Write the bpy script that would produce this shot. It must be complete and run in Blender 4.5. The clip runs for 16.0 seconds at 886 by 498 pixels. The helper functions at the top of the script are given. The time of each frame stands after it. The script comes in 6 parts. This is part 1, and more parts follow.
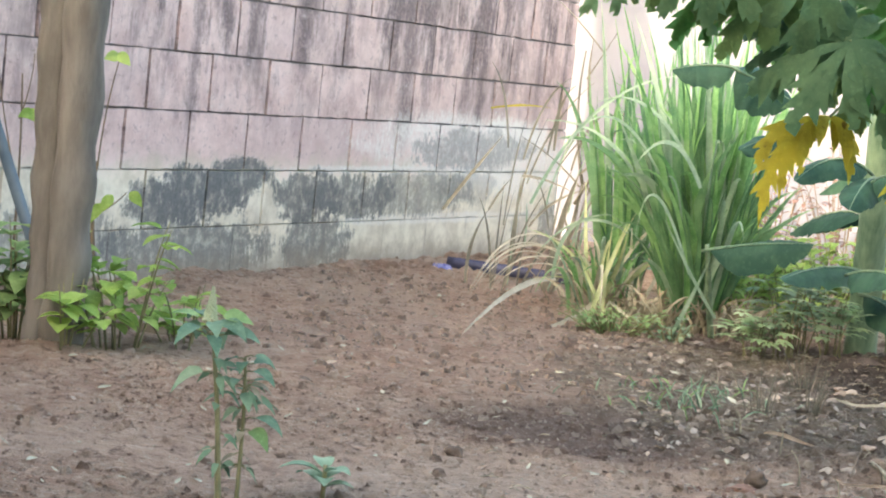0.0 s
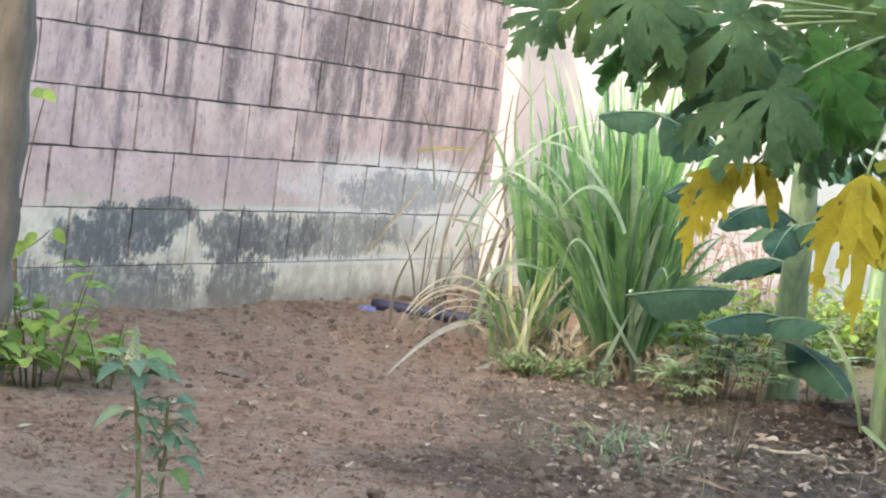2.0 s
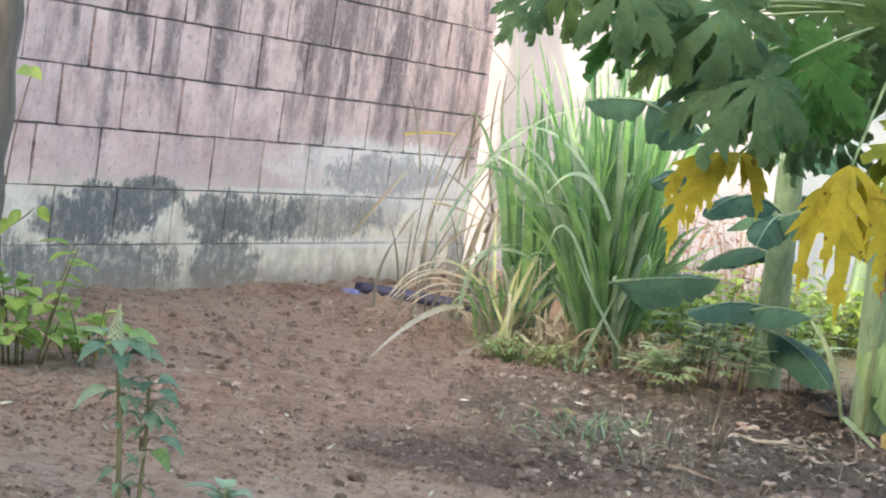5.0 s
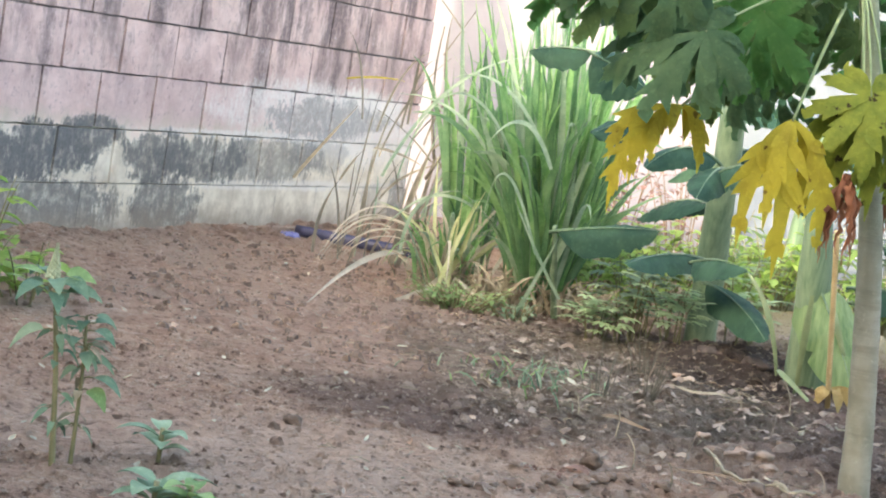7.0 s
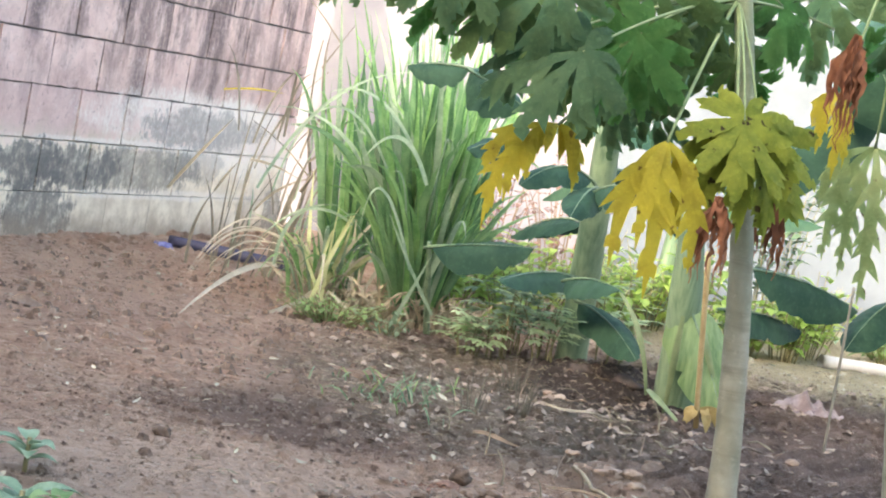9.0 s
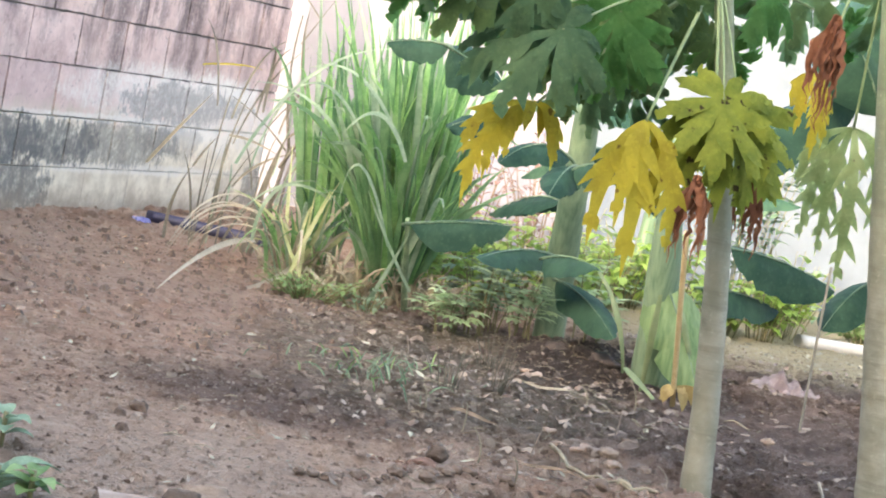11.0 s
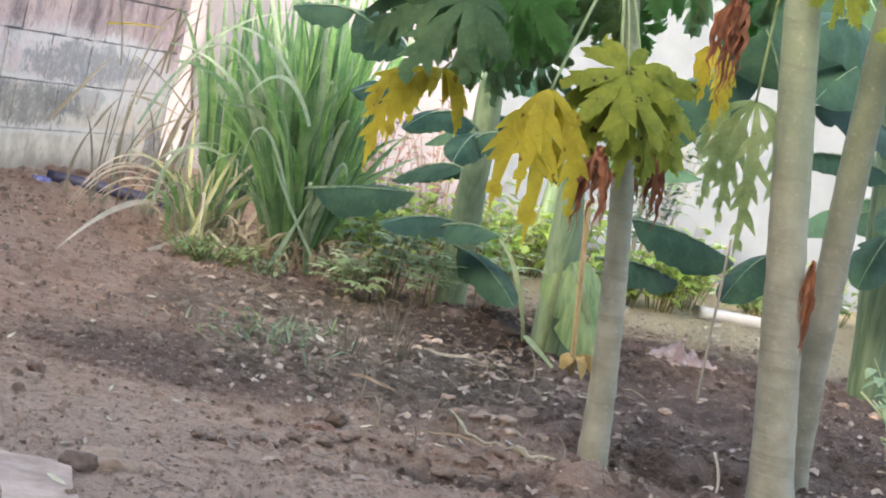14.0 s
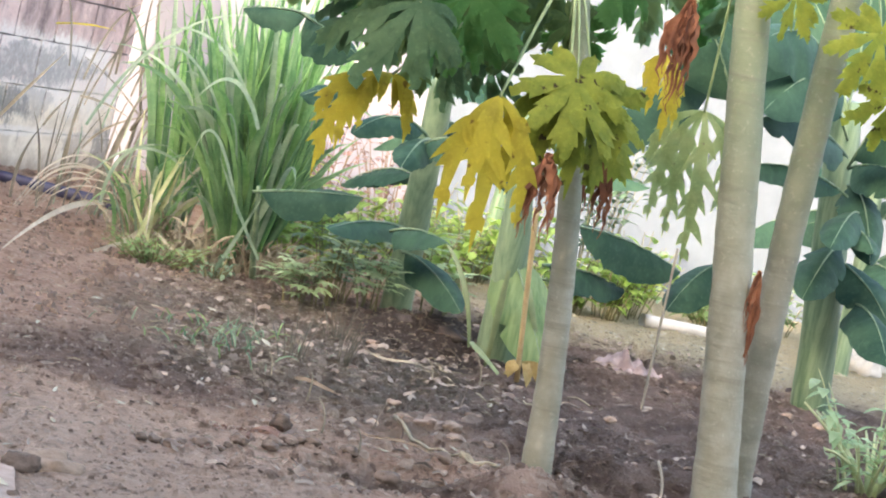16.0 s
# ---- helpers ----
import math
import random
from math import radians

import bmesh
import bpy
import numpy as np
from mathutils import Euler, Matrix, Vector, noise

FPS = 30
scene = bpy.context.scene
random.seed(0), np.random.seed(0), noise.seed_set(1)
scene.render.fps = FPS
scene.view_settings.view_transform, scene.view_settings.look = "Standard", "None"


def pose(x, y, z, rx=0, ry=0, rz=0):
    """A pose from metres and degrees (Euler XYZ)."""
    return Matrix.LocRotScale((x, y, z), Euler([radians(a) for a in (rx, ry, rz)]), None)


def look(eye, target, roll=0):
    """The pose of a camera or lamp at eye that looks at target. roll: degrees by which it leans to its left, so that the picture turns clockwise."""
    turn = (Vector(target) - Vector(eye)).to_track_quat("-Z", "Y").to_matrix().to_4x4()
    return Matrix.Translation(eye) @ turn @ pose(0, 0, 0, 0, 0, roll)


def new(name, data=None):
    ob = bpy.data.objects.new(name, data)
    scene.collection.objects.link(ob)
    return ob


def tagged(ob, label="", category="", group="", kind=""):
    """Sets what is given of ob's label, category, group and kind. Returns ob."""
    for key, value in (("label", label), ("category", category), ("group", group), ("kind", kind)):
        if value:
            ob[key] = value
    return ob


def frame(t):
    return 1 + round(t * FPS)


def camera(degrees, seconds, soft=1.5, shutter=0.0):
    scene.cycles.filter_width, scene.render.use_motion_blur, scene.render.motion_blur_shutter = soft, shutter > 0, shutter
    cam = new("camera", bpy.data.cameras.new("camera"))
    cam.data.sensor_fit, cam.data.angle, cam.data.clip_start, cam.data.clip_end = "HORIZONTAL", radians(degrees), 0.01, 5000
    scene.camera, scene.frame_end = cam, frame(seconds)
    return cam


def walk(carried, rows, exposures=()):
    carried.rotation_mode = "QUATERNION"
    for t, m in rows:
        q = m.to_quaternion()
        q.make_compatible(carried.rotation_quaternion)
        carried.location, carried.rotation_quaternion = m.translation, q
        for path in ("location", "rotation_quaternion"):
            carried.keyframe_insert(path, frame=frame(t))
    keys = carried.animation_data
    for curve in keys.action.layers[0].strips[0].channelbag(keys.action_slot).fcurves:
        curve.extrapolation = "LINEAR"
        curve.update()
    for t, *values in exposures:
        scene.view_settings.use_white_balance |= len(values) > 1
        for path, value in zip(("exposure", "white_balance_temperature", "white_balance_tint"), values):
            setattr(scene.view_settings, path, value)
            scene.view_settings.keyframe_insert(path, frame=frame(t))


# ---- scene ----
cam = camera(23.0, 16.0, soft=2.0)
EYE = 0.83
# seconds, yaw, pitch, roll: the camera turns where it is
TURNS = [
    (0.0, 1.78, -4.83, 6.08), (0.5, 1.94, -4.59, 6.08), (1.0, 1.90, -4.65, 6.19), (1.5, 1.50, -4.44, 6.33),
    (2.0, -0.06, -3.50, 6.95), (2.5, 0.37, -3.70, 6.85), (3.0, 0.0, -3.79, 7.04), (5.5, -0.52, -3.94, 7.94),
    (6.0, -1.02, -4.16, 7.97), (6.5, -2.57, -3.46, 8.54), (7.0, -2.29, -5.03, 9.27), (7.5, -3.72, -3.85, 9.98),
    (8.0, -4.77, -4.11, 10.42), (8.5, -5.26, -4.10, 10.59), (11.0, -6.17, -4.56, 11.17), (11.5, -6.82, -5.24, 11.41),
    (12.0, -7.53, -5.26, 11.68), (12.5, -8.49, -5.16, 12.11), (13.0, -8.59, -4.92, 12.36), (13.5, -8.86, -5.11, 12.33),
    (14.0, -8.88, -4.91, 12.44), (14.5, -9.79, -4.75, 12.86), (15.0, -9.84, -4.21, 13.10), (15.5, -9.45, -4.46, 13.07),
    (16.0, -10.20, -4.46, 13.32),
]
# the clip's camera opens and closes a little on the way: seconds, stops
LIGHTER = [(0.0, 0.13), (1.0, 0.06), (1.5, 0.08), (2.0, 0.0), (2.5, -0.09), (3.0, -0.07), (5.5, 0.0), (6.0, 0.08), (7.0, 0.12), (8.5, 0.14),
           (11.0, 0.2), (12.5, 0.18), (13.0, -0.08), (14.0, -0.1), (15.0, -0.02), (15.5, 0.12), (16.0, 0.13)]
walk(cam, [(t, pose(0, 0, EYE, 0, 0, yaw) @ pose(0, 0, 0, 90 + pitch) @ pose(0, 0, 0, 0, 0, roll)) for t, yaw, pitch, roll in TURNS],
     [(t, 2.97 + e, 7560 - 14 * t, 4.5 + 0.46 * t) for t, e in LIGHTER])

# ---- light: open shade in front, low sun from behind on the left, full sun on the back wall ----
SUN_EL, SUN_TO = 23.0, Vector((-0.5, -0.866))
world = bpy.data.worlds.new("sky")
world.use_nodes = True
wn = world.node_tree.nodes
sky = wn.new("ShaderNodeTexSky")
sky.sky_type, sky.sun_disc = "NISHITA", False
sky.sun_elevation = radians(SUN_EL)
sky.sun_rotation = math.atan2(SUN_TO.x, SUN_TO.y)
sky.air_density, sky.dust_density = 1.0, 3.0
wn["Background"].inputs["Strength"].default_value = 0.15
world.node_tree.links.new(sky.outputs[0], wn["Background"].inputs["Color"])
scene.world = world
sun = bpy.data.lights.new("sun", "SUN")
sun.energy, sun.angle, sun.color = 0.68, radians(1.5), (1.0, 0.95, 0.87)
sun_ob = new("sun", sun)
up = math.tan(radians(SUN_EL))
sun_ob.matrix_world = look((SUN_TO.x * 20, SUN_TO.y * 20, up * 20), (0, 0, 0))


# ---- materials ----
class Nodes:
    """A small builder of node materials."""

    def __init__(self, name):
        self.mat = bpy.data.materials.new(name)
        self.mat.use_nodes = True
        self.t = self.mat.node_tree
        self.bsdf = self.t.nodes["Principled BSDF"]
        self.pos = self.t.nodes.new("ShaderNodeNewGeometry").outputs["Position"]

    def link(self, a, b):
        self.t.links.new(a, b)

    def put(self, socket, v):
        if isinstance(v, bpy.types.NodeSocket):
            self.link(v, socket)
        else:
            socket.default_value = v

    def scaled(self, sx, sy, sz, vec=None, rot=0.0):
        n = self.t.nodes.new("ShaderNodeMapping")
        n.inputs["Scale"].default_value = (sx, sy, sz)
        n.inputs["Rotation"].default_value = (0, 0, rot)
        self.link(vec or self.pos, n.inputs["Vector"])
        return n.outputs[0]

    def noise(self, scale, detail=4, rough=0.55, vec=None, warp=0.0):
        n = self.t.nodes.new("ShaderNodeTexNoise")
        n.inputs["Scale"].default_value, n.inputs["Detail"].default_value = scale, detail
        n.inputs["Roughness"].default_value, n.inputs["Distortion"].default_value = rough, warp
        self.link(vec or self.pos, n.inputs["Vector"])
        return n.outputs["Fac"]

    def math(self, op, a, b=0.0, c=0.0):
        n = self.t.nodes.new("ShaderNodeMath")
        n.operation = op
        for s, v in zip(n.inputs, (a, b, c)):
            self.put(s, v)
        return n.outputs[0]

    def ramp(self, v, lo, hi, a=0.0, b=1.0):
        n = self.t.nodes.new("ShaderNodeMapRange")
        n.interpolation_type = "SMOOTHSTEP"
        self.put(n.inputs[0], v)
        for k, q in zip((1, 2, 3, 4), (lo, hi, a, b)):
            n.inputs[k].default_value = q
        return n.outputs[0]

    def mix(self, f, a, b):
        n = self.t.nodes.new("ShaderNodeMix")
        n.data_type = "RGBA"
        self.put(n.inputs[0], f)
        for s, v in ((n.inputs[6], a), (n.inputs[7], b)):
            self.put(s, (*v, 1) if isinstance(v, tuple) else v)
        return n.outputs[2]

    def split(self, vec=None):
        n = self.t.nodes.new("ShaderNodeSeparateXYZ")
        self.link(vec or self.pos, n.inputs[0])
        return n.outputs

    def rand(self):
        return self.t.nodes.new("ShaderNodeObjectInfo").outputs["Random"]

    def island(self):
        return self.t.nodes.new("ShaderNodeNewGeometry").outputs["Random Per Island"]

    def done(self, color, rough=0.8, bump=None, strength=0.4, dist=0.01, through_light=0.0, spec=0.3, metal=0.0):
        self.put(self.bsdf.inputs["Base Color"], (*color, 1) if isinstance(color, tuple) else color)
        self.put(self.bsdf.inputs["Roughness"], rough)
        self.bsdf.inputs["Specular IOR Level"].default_value = spec
        self.bsdf.inputs["Metallic"].default_value = metal
        if bump is not None:
            b = self.t.nodes.new("ShaderNodeBump")
            b.inputs["Strength"].default_value, b.inputs["Distance"].default_value = strength, dist
            self.link(bump, b.inputs["Height"])
            self.link(b.outputs[0], self.bsdf.inputs["Normal"])
        if through_light:
            tr = self.t.nodes.new("ShaderNodeBsdfTranslucent")
            self.put(tr.inputs["Color"], (*color, 1) if isinstance(color, tuple) else color)
            m = self.t.nodes.new("ShaderNodeMixShader")
            m.inputs[0].default_value = through_light
            self.link(self.bsdf.outputs[0], m.inputs[1])
            self.link(tr.outputs[0], m.inputs[2])
            self.link(m.outputs[0], self.t.nodes["Material Output"].inputs["Surface"])
        return self.mat


def plain(name, a, b, scale=20.0, rough=0.8, strength=0.3, dist=0.004, through_light=0.0, spec=0.3, vary=0.25, stretch=(1, 1, 1)):
    """Two colours mixed by noise at two sizes, each object and each island a little different."""
    n = Nodes(name)
    vec = n.scaled(*stretch)
    big, fine = n.noise(scale * 0.25, 3, vec=vec), n.noise(scale, 5, 0.65, vec=vec)
    f = n.math("ADD", n.ramp(big, 0.3, 0.7, 0.0, 0.5), n.ramp(fine, 0.3, 0.7, 0.0, 0.5))
    f = n.math("ADD", f, n.math("MULTIPLY", n.math("SUBTRACT", n.island(), 0.5), vary))
    f = n.math("ADD", f, n.math("MULTIPLY", n.math("SUBTRACT", n.rand(), 0.5), vary))
    return n.done(n.mix(f, a, b), rough, fine, strength, dist, through_light, spec)


def soil_material(name="garden_soil", crumbs=False):
    n = Nodes(name)
    x, y, z = n.split()
    big, mid, fine = n.noise(0.9, 4), n.noise(7, 5, 0.6), n.noise(45, 6, 0.72)
    grit, blot = n.noise(150, 4, 0.7), n.noise(20, 6, 0.7, warp=0.6)
    c = n.mix(n.ramp(mid, 0.3, 0.7), (0.455, 0.295, 0.22), (0.58, 0.405, 0.31))
    c = n.mix(n.ramp(big, 0.42, 0.7, 0, 0.7), c, (0.61, 0.455, 0.36))
    c = n.mix(n.ramp(blot, 0.52, 0.66, 0, 0.7), c, (0.67, 0.525, 0.43))
    c = n.mix(n.ramp(blot, 0.47, 0.35, 0, 0.85), c, (0.22, 0.145, 0.112))
    # the dug bed under the trees: dark, humus-rich soil
    edge = n.math("ADD", n.math("MULTIPLY_ADD", n.noise(1.6, 4), 1.6, -0.8), n.math("SUBTRACT", x, n.math("MULTIPLY", n.math("SUBTRACT", 6.4, y), 0.12)))
    bed = n.math("MULTIPLY", n.ramp(edge, 0.54, 1.08), n.ramp(y, 8.0, 7.3))
    c = n.mix(n.math("MULTIPLY", bed, 0.88), c, n.mix(n.ramp(mid, 0.35, 0.7), (0.125, 0.088, 0.074), (0.285, 0.212, 0.180)))
    # paler ground in the open
    c = n.mix(n.math("MULTIPLY", n.math("MULTIPLY", n.ramp(y, 5.1, 4.5), n.ramp(x, -0.45, -0.1)), n.ramp(x, 0.85, 0.5, 0, 0.5)), c, n.mix(fine, (0.62, 0.44, 0.335), (0.82, 0.62, 0.49)))
    # a dug hole: its shadow painted into the soil as a dark oval
    px, py = n.math("SUBTRACT", x, 0.82), n.math("SUBTRACT", y, 4.36)
    pr = n.math("ADD", n.math("MULTIPLY", n.math("MULTIPLY", px, px), 26.0), n.math("MULTIPLY", n.math("MULTIPLY", py, py), 40.0))
    c = n.mix(n.ramp(n.math("ADD", pr, n.math("MULTIPLY_ADD", mid, 1.4, -0.7)), 1.2, 0.2, 0, 0.75), c, (0.085, 0.06, 0.05))
    # a darker oval in the open soil
    dx, dy = n.math("SUBTRACT", x, 0.24), n.math("SUBTRACT", y, 5.15)
    r = n.math("ADD", n.math("MULTIPLY", n.math("MULTIPLY", dx, dx), 3.6), n.math("MULTIPLY", n.math("MULTIPLY", dy, dy), 4.6))
    darkish = n.ramp(n.math("ADD", r, n.math("MULTIPLY_ADD", mid, 0.9, -0.45)), 1.0, 0.05)
    c = n.mix(n.math("MULTIPLY", darkish, 0.72), c, (0.12, 0.085, 0.075))
    # darker, less red ground between the grass clumps and the open soil
    wx, wy = n.math("SUBTRACT", x, 0.72), n.math("SUBTRACT", y, 6.1)
    wr = n.math("ADD", n.math("MULTIPLY", n.math("MULTIPLY", wx, wx), 2.4), n.math("MULTIPLY", n.math("MULTIPLY", wy, wy), 0.62))
    duller = n.ramp(n.math("ADD", wr, n.math("MULTIPLY_ADD", mid, 1.2, -0.6)), 1.15, 0.25)
    c = n.mix(n.math("MULTIPLY", duller, 0.75), c, n.mix(blot, (0.098, 0.088, 0.066), (0.225, 0.198, 0.152)))
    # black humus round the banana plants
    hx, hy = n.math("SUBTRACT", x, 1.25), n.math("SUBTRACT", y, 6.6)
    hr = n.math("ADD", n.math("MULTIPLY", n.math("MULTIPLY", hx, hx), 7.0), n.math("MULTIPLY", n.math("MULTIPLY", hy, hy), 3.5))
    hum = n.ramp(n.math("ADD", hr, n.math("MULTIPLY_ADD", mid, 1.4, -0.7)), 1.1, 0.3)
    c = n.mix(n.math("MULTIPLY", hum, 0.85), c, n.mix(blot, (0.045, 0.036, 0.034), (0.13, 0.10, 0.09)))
    # dry pale soil by the back wall, sunlight painted into its tone
    c = n.mix(n.math("MULTIPLY", n.ramp(y, 7.2, 7.9), n.ramp(x, 1.2, 1.8)), c, n.mix(fine, (0.44, 0.38, 0.24), (0.64, 0.57, 0.40)))
    c = n.mix(n.ramp(fine, 0.53, 0.72, 0, 0.55), c, (0.60, 0.48, 0.385))
    # dark specks painted for the shade in the gaps between clods
    c = n.mix(n.ramp(fine, 0.45, 0.30, 0, 0.7), c, (0.17, 0.112, 0.088))
    c = n.mix(n.ramp(grit, 0.62, 0.72, 0, 0.5), c, (0.62, 0.53, 0.44))
    if crumbs:   # every crumb has a tone of its own: damp and dark, or dry and pale
        i = n.island()
        c = n.mix(n.ramp(i, 0.35, 0.0, 0, 0.62), c, (0.13, 0.086, 0.068))
        c = n.mix(n.ramp(i, 0.5, 1.0, 0, 0.6), c, n.mix(bed, (0.66, 0.55, 0.46), (0.36, 0.29, 0.25)))
    return n.done(c, 0.95, n.math("ADD", n.math("MULTIPLY", blot, 1.6), n.math("ADD", fine, n.math("MULTIPLY", grit, 0.5))), 1.0, 0.05, spec=0.15)


WALL_O, WALL_A = Vector((-1.2435, 7.1318, 0.0)), Vector((0.41232, 0.91104, 0.0))


def block_material():
    """Washed-out pink paint on concrete blocks, rain streaks from above and bare mouldy grey towards the foot."""
    n = Nodes("painted_block")
    x, y, z = n.split()
    u = n.math("ADD", n.math("MULTIPLY", n.math("SUBTRACT", x, WALL_O.x), WALL_A.x), n.math("MULTIPLY", n.math("SUBTRACT", y, WALL_O.y), WALL_A.y))
    comb = n.t.nodes.new("ShaderNodeCombineXYZ")
    n.link(u, comb.inputs[0])
    n.link(z, comb.inputs[1])
    uv = comb.outputs[0]
    big, mid, fine = n.noise(1.5, 4, vec=uv), n.noise(9, 5, 0.65, vec=uv), n.noise(55, 6, 0.7, vec=uv)
    c = n.mix(n.ramp(mid, 0.3, 0.7), (0.575, 0.40, 0.367), (0.73, 0.545, 0.50))
    c = n.mix(n.math("MULTIPLY", n.math("SUBTRACT", n.rand(), 0.3), 0.35), c, (0.43, 0.33, 0.33))
    n.drip = n.noise(1.0, 6, 0.75, vec=n.scaled(42.0, 16.0, 1.0, uv))
    n.broad = n.noise(1.0, 5, 0.6, vec=n.scaled(4.5, 7.0, 1.0, uv), warp=0.6)
    n.crumble = n.noise(34, 5, 0.75, vec=n.scaled(1.4, 0.7, 1.0, uv))
    # rain streaks
    long = n.noise(1.0, 6, 0.7, vec=n.scaled(5.2, 1.5, 1.0, uv))
    thin = n.noise(1.0, 3, 0.6, vec=n.scaled(38.0, 1.4, 1.0, uv))
    s = n.math("MULTIPLY", n.ramp(long, 0.47, 0.62), n.ramp(n.math("ADD", z, n.math("MULTIPLY_ADD", big, 0.6, -0.3)), 0.35, 0.95))
    s = n.math("ADD", s, n.math("MULTIPLY", n.ramp(thin, 0.55, 0.75, 0, 0.22), n.ramp(z, 0.45, 1.0)))
    for uc, wd, foot, dark in STREAKS:
        d = n.math("ABSOLUTE", n.math("ADD", n.math("SUBTRACT", u, uc), n.math("ADD", n.math("MULTIPLY_ADD", mid, 0.12, -0.06), n.math("MULTIPLY_ADD", n.drip, 0.10, -0.05))))
        g = n.math("MULTIPLY", n.ramp(d, wd * 1.25, wd * 0.1), n.ramp(n.math("ADD", z, n.math("MULTIPLY_ADD", mid, 0.16, -0.08)), foot, foot + 0.14, 0, dark))
        s = n.math("MAXIMUM", s, g)
    s = n.math("MULTIPLY", n.math("MINIMUM", s, 1.0), n.ramp(fine, 0.3, 0.6, 0.6, 1.0))
    c = n.mix(n.math("MULTIPLY", s, 0.95), c, (0.155, 0.115, 0.118))
    c = n.mix(n.ramp(n.noise(26, 6, 0.75, vec=uv, warp=0.5), 0.53, 0.70, 0, 0.6), c, (0.22, 0.165, 0.165))
    c = n.mix(n.ramp(n.noise(16, 6, 0.7, vec=uv), 0.56, 0.74, 0, 0.5), c, (0.72, 0.62, 0.59))
    # brownish grime in broad clouds on the upper courses
    cloud = n.math("MULTIPLY", n.ramp(n.noise(2.6, 6, 0.7, vec=n.scaled(1.3, 0.8, 1.0, uv), warp=0.4), 0.48, 0.64, 0, 0.5), n.ramp(z, 0.38, 0.75))
    c = n.mix(cloud, c, (0.235, 0.175, 0.165))
    # bare cream render low down
    low = n.ramp(n.math("ADD", z, n.math("MULTIPLY_ADD", mid, 0.22, -0.11)), 0.46, 0.34)
    c = n.mix(low, c, n.mix(n.ramp(mid, 0.35, 0.65), (0.59, 0.51, 0.405), (0.79, 0.71, 0.585)))
    # whitish lime bloom
    for uc, zc, ru, rz, amount in BLOOM:
        c = n.mix(n.math("MULTIPLY", patch(n, u, z, uc, zc, ru, rz, mid, 1.7, 0.3), n.ramp(fine, 0.3, 0.6, amount * 0.45, amount)), c, (0.76, 0.71, 0.66))
    # grey mould, and the dark notch painted at the wall's end
    for uc, zc, ru, rz, amount in MOULD_AND_NOTCH:
        f = n.math("MULTIPLY", patch(n, u, z, uc, zc, ru, rz, mid, 1.25, 0.75), n.ramp(n.noise(24, 6, 0.75, vec=n.scaled(1.0, 0.8, 1.0, uv)), 0.34, 0.55, amount * 0.5, amount))
        c = n.mix(f, c, n.mix(fine, (0.082, 0.082, 0.083), (0.245, 0.24, 0.232)))
    # grime caught along the edges of each block, pale mortar smears low down
    tc = n.t.nodes.new("ShaderNodeTexCoord")
    lx, ly, lz = n.split(tc.outputs["Object"])
    e = n.math("MINIMUM", n.math("SUBTRACT", 0.19, n.math("ABSOLUTE", lx)), n.math("MULTIPLY", n.math("SUBTRACT", 0.1, n.math("ABSOLUTE", lz)), 1.7))
    e = n.math("ADD", e, n.math("ADD", n.math("MULTIPLY_ADD", mid, 0.020, -0.010), n.math("MULTIPLY_ADD", fine, 0.012, -0.006)))
    some = n.ramp(n.noise(5.5, 5, 0.65, vec=uv), 0.40, 0.58, 0.05, 0.95)
    high = n.ramp(n.math("ADD", z, n.math("MULTIPLY_ADD", mid, 0.2, -0.1)), 0.36, 0.48)
    c = n.mix(n.math("MULTIPLY", n.math("MULTIPLY", n.ramp(e, 0.010, 0.002), some), n.math("MULTIPLY_ADD", high, 0.62, 0.22)), c, (0.095, 0.072, 0.072))
    # earth splashed on the foot
    c = n.mix(n.ramp(n.math("ADD", z, n.math("MULTIPLY_ADD", mid, 0.12, -0.06)), 0.13, 0.0, 0, 0.75), c, (0.30, 0.24, 0.19))
    return n.done(c, 0.93, n.math("ADD", mid, n.math("MULTIPLY", fine, 0.6)), 0.5, 0.008, spec=0.2)


def patch(n, u, z, uc, zc, ru, rz, mid, outer, inner):
    a = n.math("DIVIDE", n.math("SUBTRACT", u, uc), ru)
    b = n.math("DIVIDE", n.math("SUBTRACT", z, zc), rz)
    r = n.math("ADD", n.math("MULTIPLY", a, a), n.math("MULTIPLY", b, b))
    edge = n.math("ADD", n.math("MULTIPLY_ADD", mid, 2.0, -1.0), n.math("MULTIPLY_ADD", n.drip, 1.6, -0.8))
    edge = n.math("ADD", edge, n.math("ADD", n.math("MULTIPLY_ADD", n.broad, 2.4, -1.2), n.math("MULTIPLY_ADD", n.crumble, 2.4, -1.2)))
    return n.ramp(n.math("ADD", r, edge), outer, inner)


# along the wall, half width, foot height, darkness
STREAKS = [(-0.42, 0.05, 0.75, 0.8), (0.27, 0.045, 0.45, 0.75), (0.62, 0.05, 0.66, 0.9), (0.98, 0.085, 0.66, 1.0), (1.30, 0.05, 0.7, 0.8),
           (1.83, 0.09, 0.42, 0.85), (2.19, 0.04, 0.7, 0.7), (2.52, 0.055, 0.50, 1.0), (2.86, 0.05, 0.62, 0.7), (3.12, 0.04, 0.6, 0.7)]
